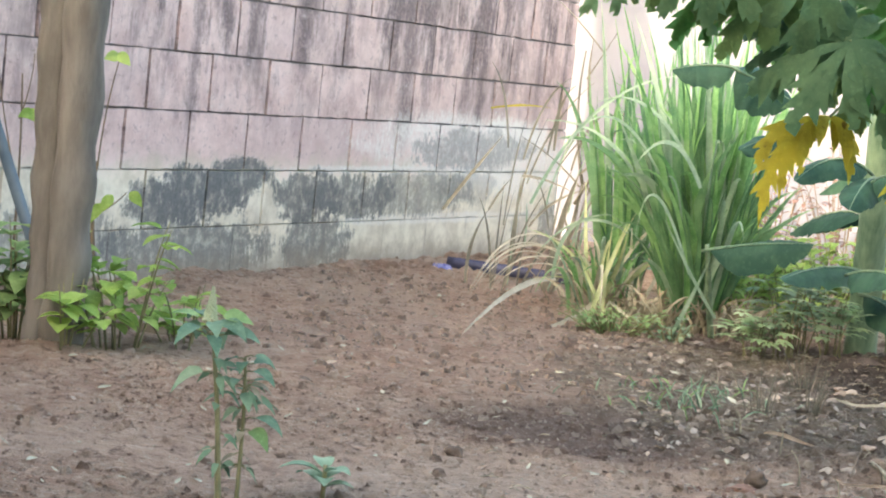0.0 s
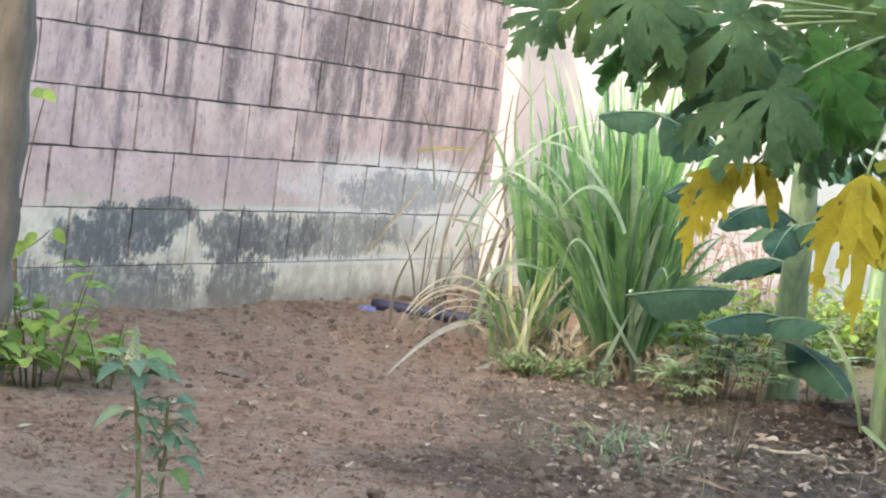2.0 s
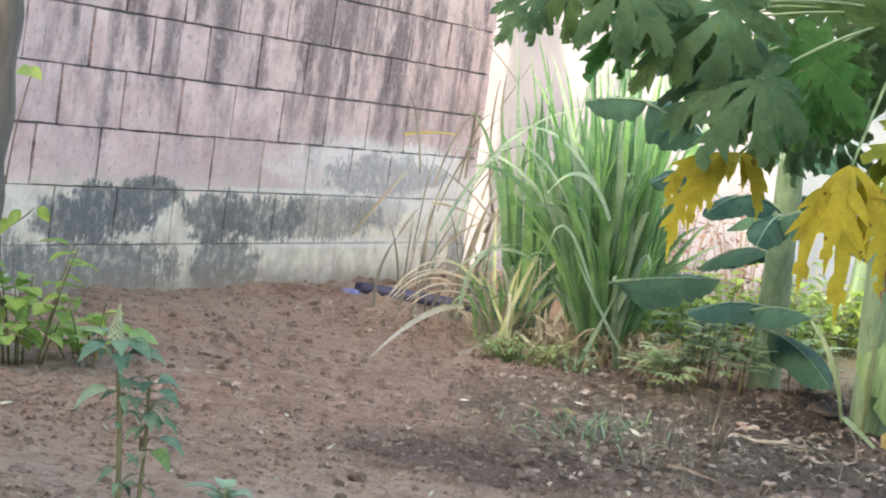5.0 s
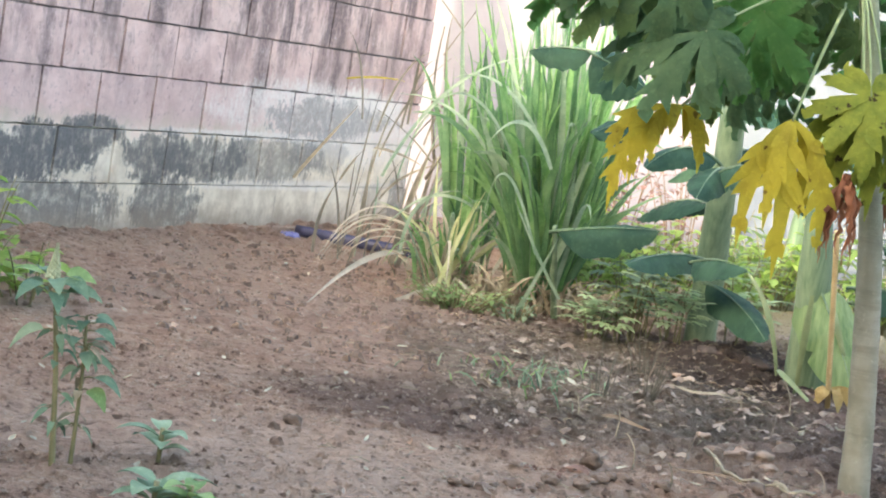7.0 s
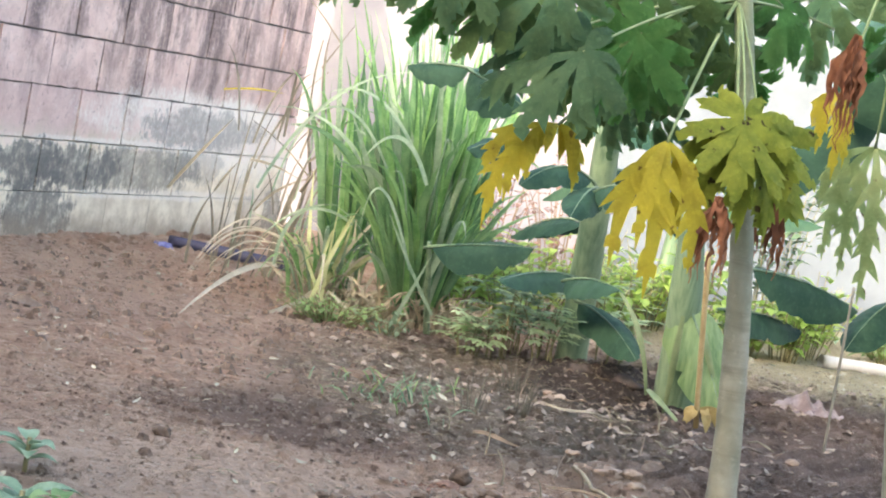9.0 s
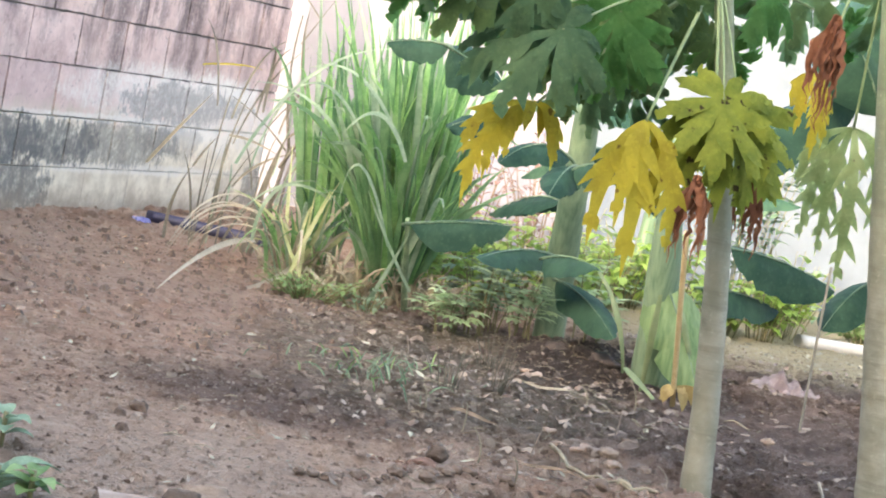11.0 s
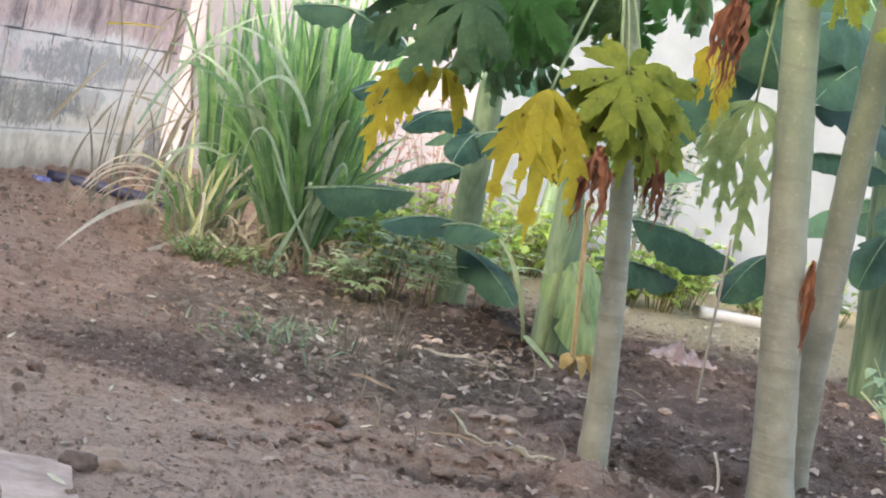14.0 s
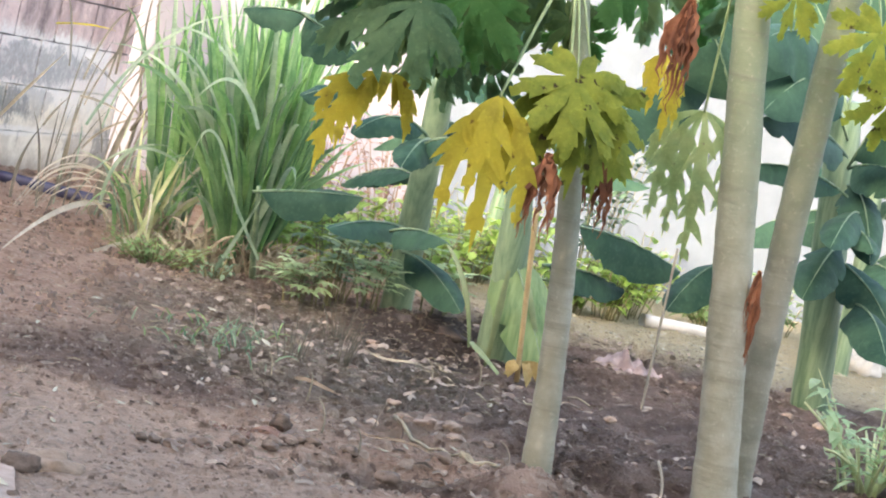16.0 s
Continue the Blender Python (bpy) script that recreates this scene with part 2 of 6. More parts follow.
# along the wall, height, radii, strength
MOULD_AND_NOTCH = [(0.13, 0.27, 0.22, 0.075, 0.9), (0.38, 0.295, 0.30, 0.10, 1.0), (0.60, 0.345, 0.24, 0.075, 0.95), (0.30, 0.09, 0.60, 0.11, 0.85),
         (1.14, 0.28, 0.24, 0.10, 0.9), (1.48, 0.285, 0.36, 0.09, 0.85), (1.22, 0.11, 0.26, 0.13, 0.85), (2.02, 0.28, 0.50, 0.095, 0.66), (2.5, 0.30, 0.3, 0.07, 0.4),
         # the patch at 3.38 paints the darkness of a hole at the broken end
         (2.5, 0.475, 0.62, 0.085, 0.6), (-0.5, 0.12, 0.4, 0.14, 0.7), (3.38, 0.14, 0.10, 0.10, 0.75), (3.1, 0.14, 0.12, 0.06, 0.35)]
BLOOM = [(2.4, 0.50, 0.8, 0.12, 0.85), (3.0, 0.44, 0.6, 0.16, 0.85), (1.9, 0.385, 0.9, 0.018, 0.85), (2.3, 0.185, 1.0, 0.022, 0.75), (2.9, 0.55, 0.4, 0.06, 0.8)]


def trunk_material(name="papaya_bark", tone=1.0):
    n = Nodes(name)
    x, y, z = n.split()
    mid, fine = n.noise(14, 4), n.noise(90, 5, 0.7)
    rings = n.noise(1.0, 3, 0.6, vec=n.scaled(4, 4, 42))
    c = n.mix(n.ramp(mid, 0.3, 0.7), (0.325 * tone, 0.308 * tone, 0.222 * tone), (0.465 * tone, 0.435 * tone, 0.335 * tone))
    c = n.mix(n.ramp(z, 0.40, 1.0, 0, 0.7), c, (0.235 * tone, 0.30 * tone, 0.155 * tone))
    c = n.mix(n.ramp(rings, 0.52, 0.68, 0, 0.5), c, (0.19, 0.175, 0.125))
    c = n.mix(n.ramp(n.noise(30, 5, 0.7), 0.58, 0.72, 0, 0.4), c, (0.24, 0.20, 0.14))
    c = n.mix(n.ramp(fine, 0.55, 0.75, 0, 0.4), c, (0.55, 0.52, 0.40))
    return n.done(c, 0.6, n.math("ADD", n.math("MULTIPLY", rings, 1.5), fine), 0.45, 0.006, spec=0.35)


def leaf_material(name, a, b, holes=0.0, rough=0.45, through_light=0.3, spots=None, spec=0.4, scale=14.0):
    n = Nodes(name)
    mid, fine = n.noise(scale, 4, 0.6), n.noise(scale * 7, 4, 0.6)
    f = n.math("ADD", n.ramp(mid, 0.3, 0.7), n.math("MULTIPLY", n.math("SUBTRACT", n.island(), 0.5), 0.4))
    f = n.math("ADD", f, n.math("MULTIPLY", n.math("SUBTRACT", n.rand(), 0.5), 0.6))
    c = n.mix(f, a, b)
    c = n.mix(n.ramp(fine, 0.5, 0.75, 0, 0.35), c, tuple(min(1, q * 1.5) for q in b))
    if spots:
        c = n.mix(n.ramp(n.noise(scale * 1.9, 3, 0.5), 0.64, 0.70), c, spots)
    return n.done(c, rough, fine, 0.25, 0.004, through_light, spec)


M = {}
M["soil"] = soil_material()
M["soil_bits"] = soil_material("loose_soil_bits", True)
M["block"] = block_material()
n = Nodes("old_mortar")
grain = n.noise(40, 5, 0.65)
limed = n.ramp(n.math("ADD", n.split()[2], n.math("MULTIPLY_ADD", n.noise(5, 4), 0.16, -0.08)), 0.42, 0.37)
M["mortar"] = n.done(n.mix(limed, n.mix(grain, (0.10, 0.086, 0.083), (0.25, 0.215, 0.205)), n.mix(grain, (0.36, 0.33, 0.28), (0.60, 0.56, 0.48))), 0.95, grain, 0.4, 0.006)
M["plaster"] = plain("pale_plaster", (0.215, 0.21, 0.24), (0.27, 0.262, 0.295), 6, 0.9)
M["blue_plaster"] = plain("grey_blue_plaster", (0.135, 0.158, 0.186), (0.175, 0.203, 0.236), 6, 0.9)
M["unseen"] = plain("unseen_wall_plaster", (0.60, 0.56, 0.50), (0.70, 0.66, 0.60), 5, 0.9)
M["papaya_bark"] = trunk_material(tone=0.76)
M["green_bark"] = trunk_material("green_papaya_bark", 0.62)
M["tree_bark"] = plain("smooth_brown_bark", (0.102, 0.087, 0.073), (0.21, 0.184, 0.157), 26, 0.85, 0.6, 0.012, stretch=(1, 1, 0.25))
M["papaya_leaf"] = leaf_material("papaya_leaf", (0.088, 0.168, 0.082), (0.148, 0.238, 0.110), through_light=0.6, spec=0.2, rough=0.6)
# shaded and lit copies of the papaya green: light put into the colour
M["shade_leaf"] = leaf_material("shaded_papaya_leaf", (0.105, 0.175, 0.062), (0.165, 0.245, 0.085), through_light=0.6, spec=0.15, rough=0.65)
M["lit_leaf"] = leaf_material("lit_papaya_leaf", (0.080, 0.210, 0.060), (0.130, 0.280, 0.085), through_light=0.65, spec=0.15, rough=0.65)
M["olive_leaf"] = leaf_material("ageing_papaya_leaf", (0.185, 0.23, 0.034), (0.30, 0.33, 0.05), through_light=0.45, spots=(0.06, 0.045, 0.015), scale=20, spec=0.2, rough=0.6)
M["fading_leaf"] = leaf_material("fading_papaya_leaf", (0.22, 0.30, 0.11), (0.36, 0.43, 0.19), through_light=0.4, spots=(0.08, 0.05, 0.02))
M["yellow_leaf"] = leaf_material("yellow_papaya_leaf", (0.36, 0.29, 0.032), (0.52, 0.43, 0.050), through_light=0.4, spots=(0.20, 0.13, 0.02), spec=0.2, rough=0.6)
M["dry_leaf"] = plain("rust_dry_leaf", (0.13, 0.046, 0.026), (0.33, 0.13, 0.064), 30, 0.8, through_light=0.15)
M["petiole"] = plain("leaf_stalk", (0.17, 0.23, 0.10), (0.27, 0.33, 0.16), 30, 0.5)
M["tan_leaf"] = plain("tan_yellow_leaf", (0.30, 0.20, 0.08), (0.48, 0.36, 0.15), 30, 0.7, through_light=0.2)
M["dry_petiole"] = plain("dry_stalk", (0.42, 0.30, 0.14), (0.58, 0.44, 0.24), 40, 0.7)
M["banana_leaf"] = leaf_material("banana_leaf", (0.022, 0.060, 0.042), (0.050, 0.108, 0.066), rough=0.6, through_light=0.2, spec=0.15, scale=9)
M["banana_stem"] = plain("banana_stem", (0.075, 0.135, 0.080), (0.23, 0.31, 0.19), 60, 0.45, stretch=(1, 1, 0.08))
M["sheath"] = plain("pale_green_sheath", (0.15, 0.20, 0.10), (0.26, 0.31, 0.165), 25, 0.5, through_light=0.2)
# lit and shaded greens of one grass: the clump's own shade, in colour
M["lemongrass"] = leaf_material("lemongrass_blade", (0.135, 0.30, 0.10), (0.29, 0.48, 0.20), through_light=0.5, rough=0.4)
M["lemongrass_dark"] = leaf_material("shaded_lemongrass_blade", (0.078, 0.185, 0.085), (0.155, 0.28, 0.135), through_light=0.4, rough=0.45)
M["lemongrass_pale"] = leaf_material("pale_grass_blade", (0.20, 0.30, 0.20), (0.34, 0.44, 0.31), through_light=0.4, rough=0.4)
M["straw"] = plain("dry_straw", (0.40, 0.37, 0.27), (0.60, 0.56, 0.44), 30, 0.75, through_light=0.2)
M["bleached"] = plain("bleached_blade", (0.54, 0.48, 0.37), (0.72, 0.66, 0.54), 30, 0.7, through_light=0.3)
M["grey_straw"] = plain("grey_dry_stem", (0.12, 0.108, 0.085), (0.23, 0.21, 0.165), 30, 0.8)
M["pale_stalk"] = plain("pale_yellow_stalk", (0.36, 0.41, 0.20), (0.54, 0.57, 0.34), 40, 0.55)
M["husk"] = plain("tan_husk", (0.23, 0.195, 0.135), (0.41, 0.355, 0.26), 40, 0.85)
M["weed"] = leaf_material("weed_leaf", (0.15, 0.25, 0.095), (0.31, 0.43, 0.18), through_light=0.35, rough=0.6, spec=0.2)
M["weed_light"] = leaf_material("light_green_leaf", (0.22, 0.35, 0.075), (0.40, 0.53, 0.16), through_light=0.45, rough=0.6, spec=0.2)
M["weed_blue"] = leaf_material("blue_green_weed_leaf", (0.15, 0.235, 0.14), (0.31, 0.40, 0.26), through_light=0.25, rough=0.65, spec=0.2)
M["pale_weed"] = leaf_material("pale_weed_leaf", (0.32, 0.46, 0.25), (0.52, 0.64, 0.40), through_light=0.5, rough=0.65, spec=0.2)
M["striped_leaf"] = plain("striped_old_leaf", (0.07, 0.14, 0.05), (0.25, 0.34, 0.15), 70, 0.55, through_light=0.3, stretch=(1, 0.3, 0.06))
M["dusky_leaf"] = leaf_material("dusky_weed_leaf", (0.095, 0.175, 0.11), (0.21, 0.30, 0.19), through_light=0.3, rough=0.65, spec=0.2)
M["pink_leaf"] = leaf_material("reddish_shrub_leaf", (0.20, 0.11, 0.085), (0.36, 0.22, 0.19), through_light=0.25)
M["weed_stem"] = plain("weed_stem", (0.16, 0.15, 0.075), (0.28, 0.25, 0.13), 40, 0.6)
M["flower"] = plain("pale_flower_spike", (0.32, 0.36, 0.20), (0.46, 0.48, 0.32), 60, 0.8)
M["twig"] = plain("twig", (0.13, 0.09, 0.06), (0.26, 0.19, 0.13), 40, 0.9)
M["hose"] = plain("dark_blue_plastic", (0.025, 0.027, 0.060), (0.050, 0.052, 0.10), 20, 0.45, 0.1)
M["blue_cloth"] = plain("blue_rag", (0.05, 0.06, 0.25), (0.30, 0.30, 0.42), 18, 0.9)
M["white_pipe"] = plain("white_plastic", (0.42, 0.41, 0.39), (0.55, 0.54, 0.52), 12, 0.4, 0.1)
M["blue_pole"] = plain("faded_blue_paint", (0.055, 0.085, 0.115), (0.11, 0.145, 0.175), 20, 0.6)
M["rag"] = plain("faded_pink_cloth", (0.20, 0.15, 0.148), (0.44, 0.36, 0.35), 24, 0.95)
M["humus"] = plain("dark_humus", (0.045, 0.036, 0.034), (0.12, 0.094, 0.084), 30, 0.97, 0.9, 0.012)
M["concrete"] = plain("pale_concrete", (0.23, 0.165, 0.128), (0.43, 0.325, 0.265), 18, 0.94, 0.8, 0.01)
M["dark_clod"] = plain("dark_clod", (0.085, 0.06, 0.046), (0.19, 0.138, 0.107), 40, 0.97, 0.9, 0.01)
M["buff"] = plain("buff_brick", (0.19, 0.126, 0.088), (0.33, 0.235, 0.168), 40, 0.95, 0.9, 0.008)
M["brick"] = plain("broken_brick", (0.16, 0.098, 0.066), (0.33, 0.22, 0.15), 25, 0.92, 0.6, 0.006)
M["clod"] = plain("soil_clod", (0.11, 0.076, 0.058), (0.235, 0.172, 0.134), 45, 0.97, 0.8, 0.01)
M["red_clod"] = plain("red_soil_clod", (0.135, 0.072, 0.052), (0.25, 0.145, 0.105), 45, 0.97, 0.8, 0.01)
M["litter"] = plain("dry_leaf_litter", (0.17, 0.122, 0.095), (0.38, 0.305, 0.245), 40, 0.9, through_light=0.1, vary=0.9)
M["crumb"] = plain("soil_crumb", (0.16, 0.105, 0.075), (0.36, 0.265, 0.20), 45, 0.97, 0.8, 0.01, vary=0.7)
M["stone"] = plain("whitish_stone", (0.50, 0.47, 0.42), (0.68, 0.65, 0.60), 20, 0.9, 0.5, 0.006)
M["root"] = plain("pale_root", (0.45, 0.40, 0.34), (0.60, 0.55, 0.48), 40, 0.8)


# ---- building helpers ----
UP = Vector((0, 0, 1))


def V(*a):
    return Vector(a[0] if len(a) == 1 else a)


def gz(x, y):
    """Height of the ground."""
    h = 0.014 * noise.noise((x * 1.3, y * 1.3, 0)) + 0.012 * noise.noise((x * 5, y * 5, 3)) + 0.008 * noise.noise((x * 15, y * 15, 5))
    bed = min(1, max(0, (x - 0.5) / 0.8)) * min(1, max(0, (8.2 - y) / 0.8))
    h += bed * (0.030 * noise.noise((x * 3.2, y * 3.2, 9)) + 0.021 * noise.noise((x * 10, y * 10, 4)))
    h += (0.35 + bed) * 0.011 * noise.noise((x * 24, y * 24, 8)) + (0.5 + bed) * 0.005 * noise.noise((x * 55, y * 55, 2))
    h += 0.055 * math.exp(-(((x - 1.08) / 0.16) ** 2 + ((y - 4.40) / 0.11) ** 2)) - 0.085 * math.exp(-(((x - 1.42) / 0.17) ** 4 + ((y - 4.80) / 0.17) ** 4))
    h -= 0.06 * math.exp(-(((x - 0.82) / 0.15) ** 2 + ((y - 4.36) / 0.10) ** 2))
    h += 0.035 * math.exp(-(((x - 1.42) / 0.24) ** 2 + ((y - 5.06) / 0.07) ** 2)) + 0.04 * math.exp(-(((x + 1.12) / 0.2) ** 2 + ((y - 5.38) / 0.14) ** 2))
    h += (0.075 + 0.03 * noise.noise((x * 9, y * 9, 6))) * math.exp(-(((x - 1.20) / 0.24) ** 2 + ((y - 6.72) / 0.30) ** 2))
    f = y - 4.78 + 0.30 * x + 0.05 * noise.noise((x * 4, 0, 3))   # a shallow furrow before the bed
    h -= 0.035 * math.exp(-(f / 0.045) ** 2) * min(1, max(0, (x - 0.1) / 0.25)) * min(1, max(0, (1.15 - x) / 0.3))
    d = (x - WALL_O.x) * WALL_A.y - (y - WALL_O.y) * WALL_A.x   # distance out from the block wall
    h += 0.035 * math.exp(-(max(0, d) / 0.22) ** 2) * (0.6 + 0.8 * noise.noise((x * 4, y * 4, 1)))
    return h


def on(x, y, lift=0.0):
    return Vector((x, y, gz(x, y) + lift))


def thing(name, at, label, category, group="", kind=""):
    ob = new(name)
    ob.empty_display_size = 0.1
    ob.location = at
    return tagged(ob, label, category, group, kind)


def part(name, bm, material, parent=None, label="", smooth=True, kind=""):
    me = bpy.data.meshes.new(name)
    bm.to_mesh(me)
    bm.free()
    me.materials.append(material)
    if smooth:
        me.polygons.foreach_set("use_smooth", [True] * len(me.polygons))
    ob = new(name, me)
    ob.parent = parent
    return tagged(ob, label, kind=kind)


def solo(name, bm, material, at, label, category, group="", kind="", smooth=True):
    ob = part(name, bm, material, None, smooth=smooth)
    ob.location = at
    return tagged(ob, label, category, group, kind)


def bez(p0, p1, p2, n=10):
    return [(1 - t) ** 2 * p0 + 2 * t * (1 - t) * p1 + t * t * p2 for t in (k / n for k in range(n + 1))]


def tube(bm, pts, radii, seg=8, wob=0.0, flat=1.0):
    """A round stem along the points; radii one number or one a point."""
    n = len(pts)
    rr = radii if isinstance(radii, (list, tuple)) else [radii] * n
    rings, ref = [], None
    for i, p in enumerate(pts):
        d = (pts[min(i + 1, n - 1)] - pts[max(i - 1, 0)]).normalized()
        if ref is None:
            ref = d.orthogonal().normalized()
        ref = (ref - d * ref.dot(d)).normalized()
        b = d.cross(ref)
        ring = []
        for k in range(seg):
            a = 2 * math.pi * k / seg
            r = rr[i] * (1 + wob * noise.noise((p.x * 9 + math.cos(a), p.y * 9 + math.sin(a), p.z * 7)))
            ring.append(bm.verts.new(p + ref * (r * math.cos(a)) + b * (r * flat * math.sin(a))))
        rings.append(ring)
    for a, b in zip(rings, rings[1:]):
        for k in range(seg):
            bm.faces.new((a[k], a[(k + 1) % seg], b[(k + 1) % seg], b[k]))
    bm.faces.new(rings[0][::-1])
    bm.faces.new(rings[-1])
    return bm


def ribbon(bm, pts, widths, side, fold=0.15, teeth=0.0, lobes=4):
    """A leaf blade along the points, folded along its midrib; side: the way across it at the base."""
    n = len(pts)
    rows, s = [], Vector(side).normalized()
    for i, p in enumerate(pts):
        d = (pts[min(i + 1, n - 1)] - pts[max(i - 1, 0)]).normalized()
        s = (s - d * s.dot(d)).normalized()
        nrm = s.cross(d)
        w = widths[i] * (1 - teeth * abs(2 * ((i / (n - 1) * lobes) % 1) - 1))
        rows.append((bm.verts.new(p - s * w + nrm * (fold * w)), bm.verts.new(p), bm.verts.new(p + s * w + nrm * (fold * w))))
    for a, b in zip(rows, rows[1:]):
        bm.faces.new((a[0], a[1], b[1], b[0]))
        bm.faces.new((a[1], a[2], b[2], b[1]))
    return bm


def grass_blade(bm, p, lean, height, width, droop, rng, n=9):
    """One blade from p: it rises, leans the way of lean and droops at the tip."""
    d = Vector((lean[0], lean[1], 0))
    bow = Vector((rng.gauss(0, 0.11), rng.gauss(0, 0.09), 0)) * height
    pts = []
    for k in range(n + 1):
        t = k / n
        pts.append(p + d * (t * height) + d * (droop * height * t * t) + bow * (t * t - 0.45 * t) + UP * (height * (t - droop * t ** 3)))
    a = rng.gauss(0, 0.7)
    side = Vector((math.cos(a), math.sin(a), 0))
    ribbon(bm, pts, [width * (0.6 + 0.4 * math.sin(math.pi * min(1, k / n * 1.2))) * (1 - (k / n) ** 5) + 0.0004 for k in range(n + 1)], side, 0.3)


def leaflet(bm, p, d, length, width, nrm, droop=0.3, n=6):
    """An ovate leaf from p in the direction d."""
    d = Vector(d).normalized()
    side = d.cross(Vector(nrm))
    side = side.normalized() if side.length > 1e-4 else d.orthogonal()
    pts = [p + d * (length * k / n) - UP * (droop * length * (k / n) ** 2) for k in range(n + 1)]
    ribbon(bm, pts, [width * math.sin(math.pi * (k / n) ** 0.8) + 0.0006 for k in range(n + 1)], side, 0.25)


def lobe(bm, pts, ways, side, width, reach, bend, rng, n=14):
    """One lobe of a papaya leaf: a narrow blade with pairs of pointed side lobes that shorten towards the tip."""
    widths = []
    for k in range(n + 1):
        q = k / n
        w = width * (0.25 + 1.5 * q if q < 0.5 else 1.0)
        widths.append(w * (1 - max(0, (q - 0.55) / 0.45) ** 1.8) + 0.0008)
    ribbon(bm, pts, widths, side, -0.12)
    for s0, ls in ((0.34, 0.24), (0.48, 0.29), (0.62, 0.25), (0.75, 0.18), (0.86, 0.11)):
        for sg in (-1, 1):
            if rng.random() < 0.12:
                continue
            q = max(0, min(n, round((s0 + rng.uniform(-0.05, 0.05)) * n)))
            out = (ways[q] * rng.uniform(0.65, 1.0) + side * (sg * 0.7) - UP * (0.15 * bend)).normalized()
            le = reach * ls * rng.uniform(0.7, 1.25)
            tip = [pts[q] + out * (le * j / 5) - UP * (0.14 * bend * le * (j / 5) ** 2) for j in range(6)]
            ribbon(bm, tip, [width * 0.8 * f for f in (0.8, 1.0, 0.92, 0.66, 0.34, 0.02)], ways[q].cross(out).cross(out), rng.uniform(-0.25, 0.1))


def palmate(bm, m, size, bend, rng, ragged=0.0, cup=0.0, spread=1.0, slim=1.0):
    """A papaya leaf: nine deep lobes, each with pairs of pointed side lobes. m: the stalk's end, y along the middle lobe, z the upper face."""
    n = 14
    whole = bmesh.new()
    for ang, ln in ((0, 1.0), (36, 0.98), (-36, 0.98), (71, 0.86), (-71, 0.86), (107, 0.66), (-107, 0.66), (146, 0.44), (-146, 0.44)):
        a = radians(ang * spread + rng.uniform(-7, 7))
        ln = ln * size * rng.uniform(0.84, 1.1) * (1 - ragged * rng.random())
        radial, side = Vector((math.sin(a), math.cos(a), 0)), Vector((math.cos(a), -math.sin(a), rng.uniform(-0.35, 0.35))).normalized()
        b = bend * rng.uniform(0.6, 1.35)
        p, pts, ways = Vector((0, 0, 0)), [], []
        for k in range(n + 1):
            q = k / n
            t = b * max(0, q - 0.12) - cup * (1 - q)
            d = radial * math.cos(t) - UP * math.sin(t)
            pts.append(p.copy())
            ways.append(d)
            p += d * (ln / n)
        lobe(whole, pts, ways, side, size * 0.084 * slim, ln * (0.4 if spread < 0.5 else 1.0), bend, rng, n)
    whole.transform(m)
    tmp = bpy.data.meshes.new("tmp")
    whole.to_mesh(tmp)
    whole.free()
    bm.from_mesh(tmp)
    bpy.data.meshes.remove(tmp)
    return bm


def hanging(bm, at, lobes, width, rng, n=14):
    """A wilting papaya leaf: its lobes arch out of the stalk's end and hang. lobes: sideways, towards the eye, fall, width factor."""
    at = Vector(at)
    for out, fore, fall, wide in lobes:
        tip = at + Vector((out, -fore, -fall))
        pts = bez(at, at + Vector((out * 1.05, -fore, 0.02 - 0.25 * max(0, fall))), tip, n)
        ways = [(pts[min(k + 1, n)] - pts[max(k - 1, 0)]).normalized() for k in range(n + 1)]
        side = ways[n // 2].cross(Vector((rng.uniform(-0.5, 0.5), -1, rng.uniform(-0.2, 0.4)))).normalized()
        lobe(bm, pts, ways, side, width * wide, 0.8 * (tip - at).length, 0.8, rng, n)
    return bm


def frame_of(at, y, z):
    """A pose with its y axis along y and its z axis as near z as can be."""
    y = Vector(y).normalized()
    x = y.cross(Vector(z)).normalized()
    z = x.cross(y)
    return Matrix.Translation(at) @ Matrix((x, y, z)).transposed().to_4x4()


def lump(bm, r, rng, squash=0.7, rough=0.35, sub=2, at=(0, 0, 0)):
    """A clod or stone."""
    made = bmesh.ops.create_icosphere(bm, subdivisions=sub, radius=r)["verts"]
    o = rng.uniform(0, 90)
    for v in made:
        d = v.co.normalized()
        k = 1 + rough * noise.noise((d.x * 1.6 + o, d.y * 1.6, d.z * 1.6)) + rough * 0.5 * noise.noise((d.x * 5 + o, d.y * 5, d.z * 5))
        v.co = Vector((v.co.x * k, v.co.y * k, v.co.z * k * squash)) + Vector(at)
    return bm


def box(bm, x0, x1, y0, y1, z0, z1):
    m = Matrix.Translation(((x0 + x1) / 2, (y0 + y1) / 2, (z0 + z1) / 2)) @ Matrix.Diagonal((x1 - x0, y1 - y0, z1 - z0, 1))
    bmesh.ops.create_cube(bm, size=1, matrix=m)
    return bm


# ---- ground ----
def axis(lo, hi, step, far):
    mid = list(np.arange(lo, hi + step / 2, step))
    out = [step * 1.6 ** k for k in range(1, 60)]
    a, b = [], []
    v = lo
    for s in out:
        v -= s
        if v < -far:
            break
        a.append(v)
    v = hi
    for s in out:
        v += s
        if v > far:
            break
        b.append(v)
    return [-far] + a[::-1] + mid + b + [far]


